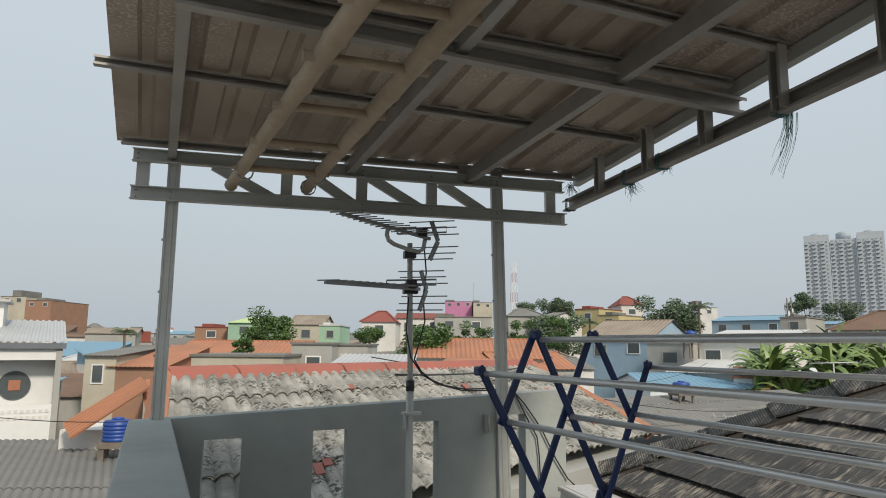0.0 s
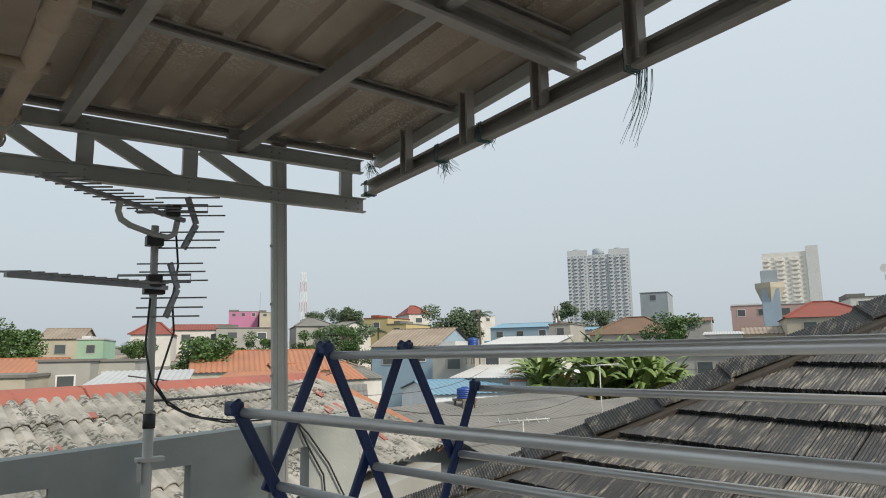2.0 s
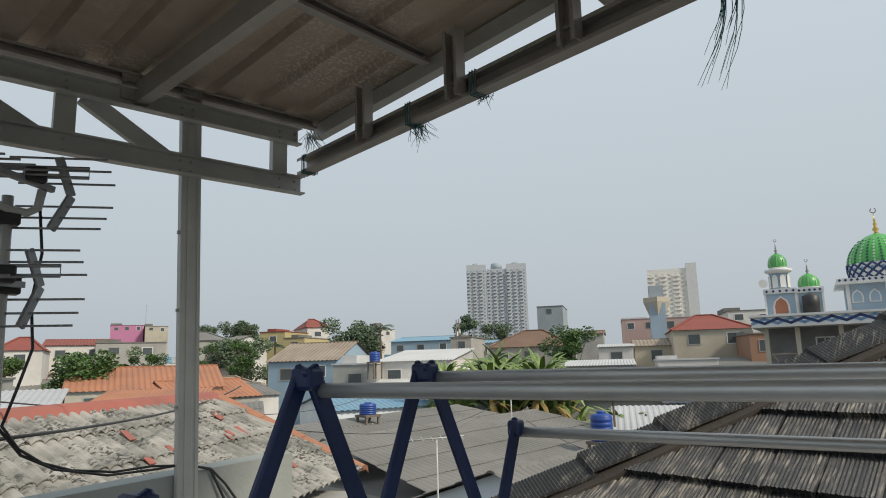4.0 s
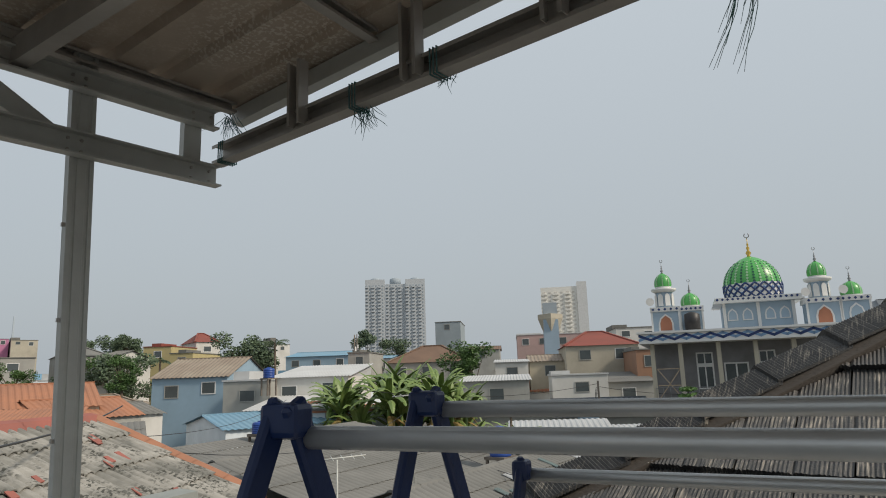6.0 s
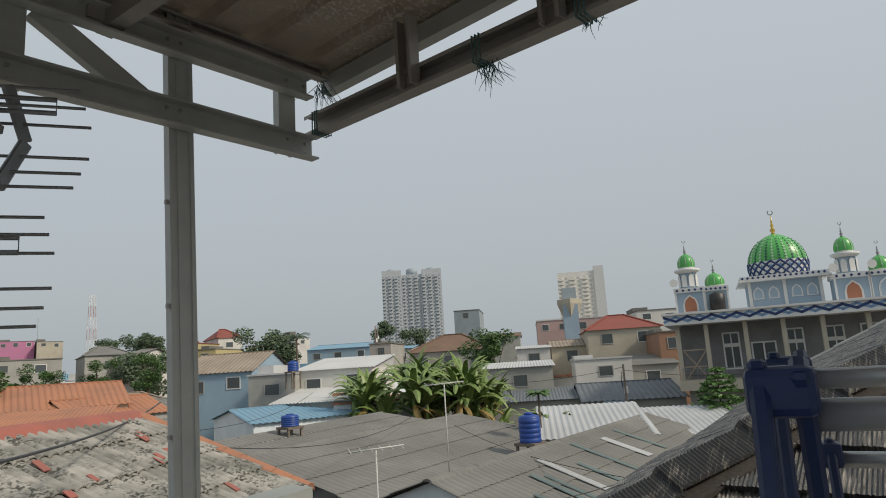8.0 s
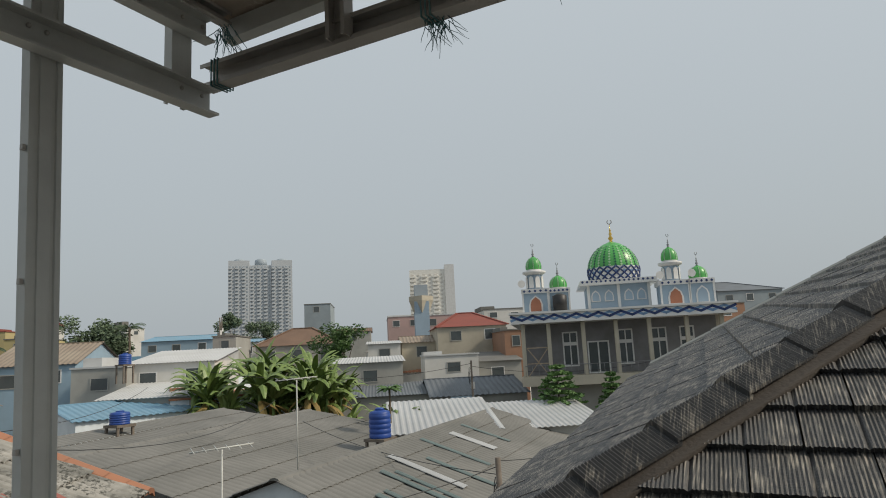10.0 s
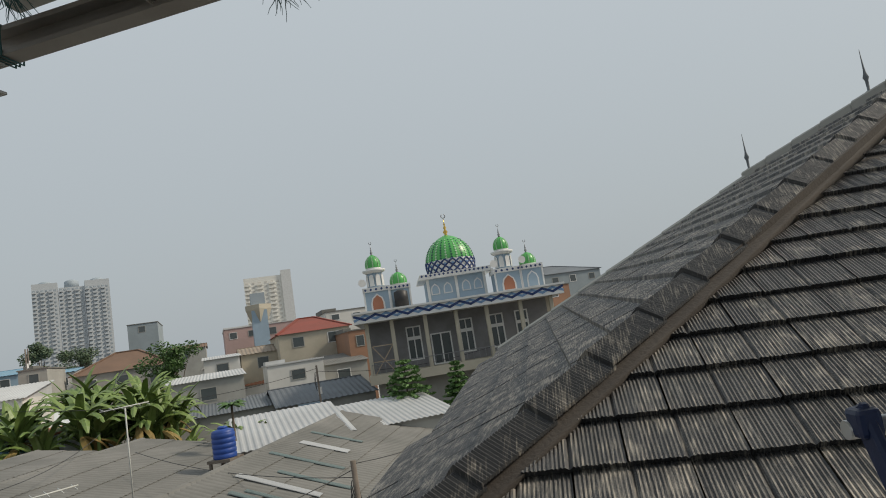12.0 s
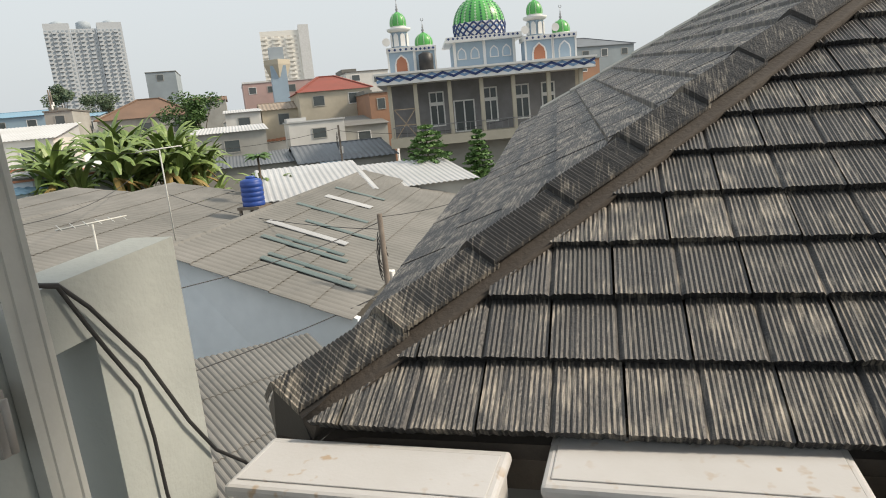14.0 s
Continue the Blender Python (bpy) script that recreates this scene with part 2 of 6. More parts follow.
def speckle(m, color, scale, low, high, mask_scale):
    """Fine foil-like flecks in patches over a sheet."""
    n, l = m.node_tree.nodes, m.node_tree.links
    p, geo = n["Principled BSDF"], n["Geometry"]
    old = p.inputs["Base Color"].links[0].from_socket
    fine, mask, r, r2, mul, mix = n.new("ShaderNodeTexNoise"), n.new("ShaderNodeTexNoise"), n.new("ShaderNodeMapRange"), n.new("ShaderNodeMapRange"), n.new("ShaderNodeMath"), n.new("ShaderNodeMixRGB")
    fine.inputs["Scale"].default_value, mask.inputs["Scale"].default_value = scale, mask_scale
    for tex in (fine, mask):
        l.new(geo.outputs["Position"], tex.inputs["Vector"])
    r.inputs["From Min"].default_value, r.inputs["From Max"].default_value = low, high
    r2.inputs["From Min"].default_value, r2.inputs["From Max"].default_value = 0.45, 0.6
    l.new(fine.outputs["Fac"], r.inputs["Value"])
    l.new(mask.outputs["Fac"], r2.inputs["Value"])
    mul.operation = "MULTIPLY"
    l.new(r.outputs[0], mul.inputs[0])
    l.new(r2.outputs[0], mul.inputs[1])
    mix.inputs["Color2"].default_value = (*color, 1)
    l.new(mul.outputs[0], mix.inputs["Fac"])
    l.new(old, mix.inputs["Color1"])
    l.new(mix.outputs[0], p.inputs["Base Color"])


speckle(SHEET, (0.6, 0.55, 0.48), 75, 0.52, 0.6, 1.8)
speckle(MOSSY, (0.07, 0.07, 0.06), 24, 0.47, 0.58, 3.0)
speckle(CREAM_METAL, (0.42, 0.33, 0.24), 26, 0.6, 0.7, 5)


# Building tools
def obj(name, bm, mat, parent=None):
    me = bpy.data.meshes.new(name)
    bm.to_mesh(me)
    bm.free()
    for x in (mat if isinstance(mat, (list, tuple)) else [mat]):
        me.materials.append(x)
    ob = new(name, me)
    if parent:
        ob.parent = parent
    return ob


def part(name, bm, mat, parent, label=""):
    ob = obj(name, bm, mat, parent)
    return tagged(ob, label) if label else ob


def thing(name, label, category, group="", kind="", at=None):
    ob = new(name)
    ob.empty_display_size = 0.05
    if at is not None:
        ob.matrix_basis = at
    return tagged(ob, label, category, group, kind)


def box(bm, x0, x1, y0, y1, z0, z1, m=None, mat=0):
    vs = [bm.verts.new(m @ Vector(c) if m else c) for c in ((x0, y0, z0), (x1, y0, z0), (x1, y1, z0), (x0, y1, z0), (x0, y0, z1), (x1, y0, z1), (x1, y1, z1), (x0, y1, z1))]
    for f in ((3, 2, 1, 0), (4, 5, 6, 7), (0, 1, 5, 4), (1, 2, 6, 5), (2, 3, 7, 6), (3, 0, 4, 7)):
        bm.faces.new([vs[i] for i in f]).material_index = mat
    return vs


def boxes(*dims, m=None):
    bm = bmesh.new()
    for d in dims:
        box(bm, *d, m=m)
    return bm


def bevelled(bm, width, segments=2):
    bmesh.ops.bevel(bm, geom=bm.edges[:], offset=width, segments=segments, affect="EDGES", profile=0.5)
    return bm


def basis(p, q, up=(0, 0, 1)):
    """Matrix with x along p to q, z as near to up as it can be, at p; and the length."""
    p, q = Vector(p), Vector(q)
    x = (q - p).normalized()
    up = Vector(up)
    if abs(x.dot(up)) > 0.99:
        up = Vector((0, 1, 0))
    y = up.cross(x).normalized()
    z = x.cross(y)
    m = Matrix((x, y, z)).transposed().to_4x4()
    m.translation = p
    return m, (q - p).length


def bar(bm, p, q, wy, wz, up=(0, 0, 1), mat=0):
    m, n = basis(p, q, up)
    box(bm, 0, n, -wy / 2, wy / 2, -wz / 2, wz / 2, m, mat)
    return bm


def channel(bm, p, q, web=0.075, flange=0.035, lip=0.012, t=0.0025, up=(0, 0, 1), side=1):
    """A lipped C section from p to q; the web stands along up, and opens towards side * local y."""
    m, n = basis(p, q, up)
    m = m @ Matrix.Diagonal((1, side, 1, 1))
    h = web / 2
    ring = [(0, -h), (flange, -h), (flange, -h + lip), (flange - t, -h + lip), (flange - t, -h + t), (t, -h + t), (t, h - t), (flange - t, h - t), (flange - t, h - lip), (flange, h - lip), (flange, h), (0, h)]
    a, b = ([bm.verts.new(m @ Vector((x, y, z))) for y, z in ring] for x in (0, n))
    bm.faces.new(a)
    bm.faces.new(b[::-1])
    for i in range(12):
        k = (i + 1) % 12
        bm.faces.new((a[i], a[k], b[k], b[i]))
    bmesh.ops.recalc_face_normals(bm, faces=bm.faces[:])
    return bm


def tube(bm, pts, r, sides=8, r_end=None, caps=True, mat=0):
    """A round tube through the points."""
    pts = [Vector(p) for p in pts]
    rings = []
    ref = None
    for i, p in enumerate(pts):
        d = (pts[min(i + 1, len(pts) - 1)] - pts[max(i - 1, 0)]).normalized()
        if ref is None:
            ref = d.orthogonal().normalized()
        ref = (ref - d * ref.dot(d)).normalized()
        side = d.cross(ref)
        rr = r if r_end is None else r + (r_end - r) * i / max(1, len(pts) - 1)
        rings.append([bm.verts.new(p + (ref * math.cos(a) + side * math.sin(a)) * rr) for a in (2 * math.pi * k / sides for k in range(sides))])
    for a, b in zip(rings, rings[1:]):
        for k in range(sides):
            f = bm.faces.new((a[k], a[(k + 1) % sides], b[(k + 1) % sides], b[k]))
            f.smooth, f.material_index = True, mat
    if caps:
        bm.faces.new(rings[0][::-1]).material_index = mat
        bm.faces.new(rings[-1]).material_index = mat
    return bm


def lathe(bm, profile, sides=24, at=(0, 0, 0), mat=0, smooth=True):
    """Turn the (radius, height) profile about z."""
    at = Vector(at)
    rings = [[bm.verts.new(at + Vector((max(r, 1e-4) * math.cos(2 * math.pi * k / sides), max(r, 1e-4) * math.sin(2 * math.pi * k / sides), z))) for k in range(sides)] for r, z in profile]
    for a, b in zip(rings, rings[1:]):
        for k in range(sides):
            f = bm.faces.new((a[k], a[(k + 1) % sides], b[(k + 1) % sides], b[k]))
            f.smooth, f.material_index = smooth, mat
    bm.faces.new(rings[0][::-1]).material_index = mat
    bm.faces.new(rings[-1]).material_index = mat
    return bm


def prism(bm, ring, depth, m=None, mat=0):
    """A closed outline of (x, z) pushed along y from 0 to depth."""
    m = m or Matrix()
    a = [bm.verts.new(m @ Vector((x, 0, z))) for x, z in ring]
    b = [bm.verts.new(m @ Vector((x, depth, z))) for x, z in ring]
    bm.faces.new(a).material_index = mat
    bm.faces.new(b[::-1]).material_index = mat
    for i in range(len(ring)):
        j = (i + 1) % len(ring)
        bm.faces.new((a[j], a[i], b[i], b[j])).material_index = mat
    return bm


def fluted(bm, c0, c1, c2, c3, n, rise, thick=0.008, shape=((0, 0), (0.25, 1), (0.5, 1), (0.75, 0)), rows=1, lap=0.0):
    """A corrugated sheet: c0-c1 is its low edge (waves follow each other along it), c3-c2 its high edge. rows: overlapping sheets up the slope."""
    c0, c1, c2, c3 = (Vector(c) for c in (c0, c1, c2, c3))
    nrm = (c1 - c0).cross(c3 - c0).normalized()
    if nrm.z < 0:
        nrm = -nrm
    us = [((i + u) / n, h) for i in range(n) for u, h in shape] + [(1.0, shape[0][1])]
    for row in range(rows):
        v0, v1 = row / rows - (0.03 / rows if row else 0), (row + 1) / rows
        top = []
        for v, lift in ((v0, lap), (v1, 0)):
            a, b = c0.lerp(c3, v), c1.lerp(c2, v)
            top.append([(a.lerp(b, u) + nrm * (rise * h + lift)) for u, h in us])
        up = [[bm.verts.new(p) for p in line] for line in top]
        dn = [[bm.verts.new(p - nrm * thick) for p in line] for line in top]
        for k in range(len(us) - 1):
            bm.faces.new((up[0][k], up[0][k + 1], up[1][k + 1], up[1][k]))
            bm.faces.new((dn[0][k + 1], dn[0][k], dn[1][k], dn[1][k + 1]))
            bm.faces.new((dn[0][k], dn[0][k + 1], up[0][k + 1], up[0][k]))
    return bm


# The terrace: floor slab, parapets, closing walls
part("floor", boxes((-2.6, 1.42, -2.2, 5.16, -0.14, 0)), FLOORC, None)
tagged(bpy.data.objects["floor"], "cement floor slab of the roof terrace, unseen, paled to bounce light", "floor", kind="structure")


def parapet_top(x):
    return 1.118 + 0.056 * (x + 1.31)


def front_parapet():
    """Rendered wall with four upright slots."""
    bm = bmesh.new()
    slots = ((-1.158, -0.955, 1.0), (-0.566, -0.375, 1.035), (-0.002, 0.17, 1.07), (0.6, 0.73, 1.1))
    y0, y1 = 5.052, 5.172
    edge = -1.53
    for a, b, top in slots + ((1.0, None, None),):
        ring = [(edge, 0), (a, 0), (a, parapet_top(a)), (edge, parapet_top(edge))]
        prism(bm, ring, y1 - y0, Matrix.Translation((0, y0, 0)))
        if b is None:
            break
        prism(bm, [(a, top), (b, top + 0.006), (b, parapet_top(b)), (a, parapet_top(a))], y1 - y0, Matrix.Translation((0, y0, 0)))
        prism(bm, [(a, 0), (b, 0), (b, 0.3), (a, 0.3)], y1 - y0, Matrix.Translation((0, y0, 0)))
        edge = b
    bmesh.ops.remove_doubles(bm, verts=bm.verts[:], dist=0.0005)
    bmesh.ops.recalc_face_normals(bm, faces=bm.faces[:])
    return bm


tagged(obj("wall_north", front_parapet(), CEMENT), "stained grey rendered parapet wall with upright slots", "wall", kind="structure")
bm = bmesh.new()
m, n = basis((-1.325, 5.05, 0), (-0.92, 2.2, 0))
box(bm, 0, n, -0.21, 0, 0, 1.118, m)
tagged(obj("wall_west", bevelled(bm, 0.008), CEMENT), "grey rendered side parapet wall, worn paint on top", "wall", kind="structure")
tagged(obj("wall_south", boxes((-2.6, 1.42, -2.35, -2.2, 0, 3.1)), CEMENT), "plain grey rendered house wall", "wall", kind="structure")
tagged(obj("wall_building", boxes((-2.6, 1.42, -2.2, 5.1, -7, -0.142)), CEMENT), "plain grey rendered lower house storeys", "wall", kind="structure")

# Canopy frame
truss = thing("roof_truss", "galvanised steel channel truss carrying the terrace canopy", "truss")
part("bottom_chord", channel(bmesh.new(), (-1.605, 5.012, 2.337), (1.0, 5.012, 2.337), 0.075, 0.04, 0.006, side=-1), GALV, truss)
part("top_chord", channel(bmesh.new(), (-1.605, 5.012, 2.548), (0.985, 5.012, 2.548), 0.072, 0.04, 0.006, side=-1), GALV, truss)
for x in (-1.552, -0.774, -0.332, 0.104, 0.905):
    part("strut", channel(bmesh.new(), (x, 5.0145, 2.31), (x, 5.0145, 2.6 if x > 0.8 else 2.55), 0.066, 0.03, up=(1, 0, 0), side=-1), GALV, truss)
for xa, xb in ((-1.182, -0.827), (-0.655, -0.368), (-0.286, 0.049), (0.156, 0.471)):
    part("diagonal", channel(bmesh.new(), (xa, 5.017, 2.53), (xb, 5.017, 2.345), 0.06, 0.03, side=1), GALV, truss)
screw = bmesh.new()
for x in (-1.58, -1.4, -0.77, -0.33, 0.1, 0.49, 0.53, 0.9, 0.97):
    for z in (2.318, 2.355, 2.535, 2.562):
        lathe(screw, [(0.006, 0), (0.006, 0.004), (0.002, 0.006)], 6, (0, 0, 0))
        bmesh.ops.transform(screw, matrix=pose(x, 5.009, z, 90), verts=screw.verts[-18:])
tagged(part("screws", screw, GALV_DULL, truss), kind="stuff")


def post(x, y, z0, z1, label, lean=0.0, wide=1.0):
    t = thing("canopy_post", label, "post", "posts of the canopy")
    section = [(-0.0325, 0.03), (-0.0325, 0.0), (-0.022, 0.0), (-0.02, 0.004), (-0.013, 0.004), (-0.011, 0.001), (0.011, 0.001), (0.013, 0.004), (0.02, 0.004), (0.022, 0.0), (0.0325, 0.0), (0.0325, 0.03)]
    bm = prism(bmesh.new(), section, z1 - z0, Matrix(((wide, -lean, 0, x + lean * (z1 - z0)), (0, 0, 1, y), (0, 1, 0, z0), (0, 0, 0, 1))))
    bmesh.ops.recalc_face_normals(bm, faces=bm.faces[:])
    part("column", bm, GALV, t)
    b = bmesh.new()
    for z in (1.454, 1.799, 2.087):
        box(b, x + lean * (z1 - z) - 0.041 * wide, x + lean * (z1 - z) - 0.034 * wide, y + 0.004, y + 0.014, z - 0.006, z + 0.006)
    tagged(part("screws", b, GALV_DULL, t), kind="stuff")
    return t


post(-1.392, 5.018, 0, 2.585, "galvanised steel canopy post standing in the parapet corner")
post(0.53, 5.018, 0, 2.66, "galvanised steel canopy post standing against the parapet", 0.026, 1.14)
fixing = thing("post_bracket", "weathered steel fixing bracket on post and parapet", "bracket")
part("plate", bevelled(boxes((0.452, 0.478, 4.99, 5.05, 1.0, 1.11)), 0.003), GALV_DULL, fixing)
part("rod", tube(bmesh.new(), [(0.462, 4.975, 1.01), (0.462, 4.975, 1.1)], 0.006), GALV_DULL, fixing)

# Canopy roof: rafters, purlins, beam, sheet
RISE = 0.045


def canopy_z(y):
    return 2.64 + RISE * (5.05 - y)


def edge_x(u, y):
    """u 0 at the sea-side edge, 1 at the far side edge of the sheet; the canopy narrows towards the house."""
    a, b = 1.19 + 0.012 * (5.05 - y), -1.73 + 0.16 * (5.15 - y)
    return a + (b - a) * u


canopy = thing("canopy_roof", "rusty brown corrugated zinc sheet roof over the terrace", "roof")
bm = bmesh.new()
rib = ((0, 0), (0.58, 0), (0.66, 1), (0.92, 1))
y_a, y_b = 5.1, -1.9
fluted(bm, (edge_x(1, y_a), y_a + 0.05, canopy_z(y_a) + 0.03), (edge_x(0, y_a), y_a - 0.04, canopy_z(y_a) + 0.012), (edge_x(0, y_b), y_b, canopy_z(y_b) + 0.02), (edge_x(1, y_b), y_b, canopy_z(y_b) + 0.02), 15, 0.028, 0.003, rib)
part("sheet", bm, SHEET, canopy)
for ya, yb, za in ((5.03, 5.03, 0), (4.03, 4.294, 0), (3.33, 3.53, 0), (2.92, 3.2, 0), (2.2, 2.42, 0), (1.45, 1.65, 0), (0.7, 0.9, 0), (-0.1, 0.1, 0)):
    xa, xb = edge_x(1, ya) + (-0.05 if ya == 4.03 else 0.04), edge_x(0, yb) - 0.12
    part("purlin", channel(bmesh.new(), (xa, ya, canopy_z(ya) - 0.012), (xb, yb, canopy_z(yb) - 0.012), 0.04, 0.035, 0.01, side=-1), GALV_DULL, canopy)
for xa, ya, xb, yb, zd in ((-1.43, 5.02, -0.75, 0.0, 0.062), (-0.44, 5.06, 0.18, 0.0, 0.07), (0.31, 5.05, 0.84, 0.0, 0.07)):
    part("rafter", channel(bmesh.new(), (xa, ya, canopy_z(ya) - zd), (xb, yb, canopy_z(yb) - zd), 0.08, 0.045, 0.014, side=1), GALV_DULL, canopy)
part("cross_beam", channel(bmesh.new(), (-1.2, 3.27, 2.615), (1.17, 3.56, 2.6), 0.075, 0.045, 0.014, side=-1), GALV_DULL, canopy)
part("cross_beam", channel(bmesh.new(), (-0.9, 0.9, 2.73), (1.17, 1.2, 2.72), 0.075, 0.045, 0.014, side=-1), GALV_DULL, canopy)
part("stub", boxes((0.27, 0.335, 5.0, 5.04, 2.545, 2.64)), GALV_DULL, canopy)

side_beam = thing("canopy_edge_beam", "dull grey steel channel rails along the canopy edge", "beam")


def beam_z(y):
    return 2.439 + 0.02 * (5.08 - y)


bm = bmesh.new()
channel(bm, (1.06, 5.06, beam_z(5.06)), (1.155, -1.8, beam_z(-1.8)), 0.072, 0.05, 0.012, side=-1)
part("rail", bm, GALV_DULL, side_beam)
bm = bmesh.new()
channel(bm, (1.085, 5.05, canopy_z(5.05) - 0.03), (1.185, -1.8, canopy_z(-1.8) - 0.03), 0.06, 0.045, 0.012, side=1)
part("upper_rail", bm, GALV, side_beam, "pale galvanised channel under the sheet edge")
for y in (4.56, 4.065, 3.61, 3.17, 2.7, 2.2, 1.7, 1.2, 0.7):
    bm = bmesh.new()
    x = 1.04 + 0.014 * (5.05 - y)
    channel(bm, (x - 0.018, y, beam_z(y) - 0.03), (x - 0.018, y, canopy_z(y) - 0.02), 0.06, 0.04, 0.012, up=(0, 1, 0), side=-1)
    part("stub_post", bm, GALV_DULL, side_beam)

# Bamboo ladder slung under the canopy
ladder = thing("bamboo_ladder", "dry bamboo ladder slung level under the canopy", "ladder")


def cane(p, q, r0, r1, joints):
    bm = bmesh.new()
    p, q = Vector(p), Vector(q)
    pts, radii = [], []
    for i in range(joints):
        for f, k in ((0.0, 1.13), (0.03, 1.13), (0.07, 1.0), (0.5, 0.96), (0.96, 1.0)):
            s = (i + f) / joints
            sway = Vector((0.012 * math.sin(5 * s + p.x * 7), 0, 0.012 * math.cos(4 * s + p.x)))
            pts.append(p.lerp(q, s) + sway)
            radii.append((r0 + (r1 - r0) * s) * k)
    rings = []
    m, _ = basis(p, q)
    for c, r in zip(pts, radii):
        rings.append([bm.verts.new(c + (m.to_3x3() @ Vector((0, math.cos(a), math.sin(a)))) * r) for a in (2 * math.pi * k / 12 for k in range(12))])
    for a, b in zip(rings, rings[1:]):
        for k in range(12):
            bm.faces.new((a[k], a[(k + 1) % 12], b[(k + 1) % 12], b[k])).smooth = True
    bm.faces.new(rings[0][::-1])
    bm.faces.new(rings[-1])
    bmesh.ops.recalc_face_normals(bm, faces=bm.faces[:])
    return bm


part("rail", cane((-1.07, 4.96, 2.4), (-0.32, 0.6, 2.4), 0.032, 0.04, 11), BAMBOO, ladder)
part("rail", cane((-0.675, 4.96, 2.41), (-0.13, 0.6, 2.41), 0.032, 0.04, 11), BAMBOO, ladder)
for y in (4.55, 4.06, 3.58, 3.12, 2.74, 2.3, 1.85, 1.4, 0.95):
    s = (4.96 - y) / 4.36
    xa, xb = -1.07 + 0.75 * s, -0.675 + 0.545 * s
    part("rung", tube(bmesh.new(), [(xa - 0.05, y - 0.02, 2.4), (xb + 0.05, y + 0.02, 2.41)], 0.017, 10), BAMBOO, ladder)
for x, y in ((-1.0, 4.6), (-0.63, 4.58), (-0.66, 4.85)):
    bm = bmesh.new()
    for k in range(4):
        pts = [(x + 0.042 * math.cos(a), y + 0.008 * k, 2.4 + 0.042 * math.sin(a)) for a in (2 * math.pi * i / 10 for i in range(11))]
        tube(bm, pts, 0.003, 5)
    tube(bm, [(x, y, 2.44), (x - 0.03, y - 0.02, 2.48), (x - 0.05, y - 0.02, 2.47)], 0.002, 5)
    part("wire_lashing", bm, GALV_DULL, ladder)


def frayed_rope(at, length, strands, seed, spread, drift, curl=0.4):
    """Loose strands hanging from a wrap round the beam."""
    rng = random.Random(seed)
    t = thing("frayed_rope", "frayed blue-green plastic rope tied to the canopy frame", "rope", "rope ends on the canopy")
    bm = bmesh.new()
    sway = [Vector((rng.uniform(-1, 1), rng.uniform(-1, 1), rng.uniform(-0.5, 0.5))) * curl * 2.5 for k in range(5)]
    for i in range(strands):
        a = Vector(at) + Vector((rng.uniform(-0.02, 0.02), rng.uniform(-0.03, 0.03), rng.uniform(-0.01, 0.03)))
        n = length * rng.uniform(0.35, 1.0)
        d = Vector((rng.uniform(-1, 1) * spread, rng.uniform(-1, 1) * spread, -1)) + Vector(drift)
        pts = [a]
        for k in range(5):
            d = d + Vector((rng.uniform(-curl, curl), rng.uniform(-curl, curl), rng.uniform(-curl, curl) * 0.55)) + (sway[k] if curl < 0.2 else Vector())
            pts.append(pts[-1] + d.normalized() * n / 5)
        tube(bm, pts, 0.0014, 4, 0.0005)
    tagged(part("fray", bm, ROPE, t), kind="stuff")
    bm = bmesh.new()
    for k in range(3):
        y = at[1] + 0.012 * k
        x = 1.04 + 0.014 * (5.05 - y)
        z = beam_z(y)
        tube(bm, [(x - 0.032, y, z - 0.039), (x + 0.03, y, z - 0.039), (x + 0.03, y, z + 0.039), (x - 0.032, y, z + 0.039), (x - 0.032, y, z - 0.039)], 0.0025, 5)
    part("wrapping", bm, ROPE, t)


frayed_rope((1.1, 3.2, 2.45), 0.3, 20, 3, 0.01, (0.05, 0.05, 0), 0.07)
frayed_rope((1.06, 4.3, 2.41), 0.1, 34, 5, 0.45, (0.25, -0.2, 0))
frayed_rope((1.08, 3.98, 2.42), 0.05, 14, 6, 0.5, (0.1, -0.1, 0))
frayed_rope((1.03, 4.99, 2.56), 0.12, 30, 8, 0.4, (0.1, -0.2, 0))

# Television aerials on a mast
aerial = thing("tv_aerial", "two grey television aerials on a tall steel mast", "aerial")
bm = bmesh.new()
tube(bm, [(-0.035, 4.93, 0), (-0.035, 4.93, 1.3)], 0.021, 12)
tube(bm, [(-0.035, 4.93, 1.28), (-0.05, 4.93, 2.12)], 0.016, 12)
part("mast", bm, GALV, aerial)


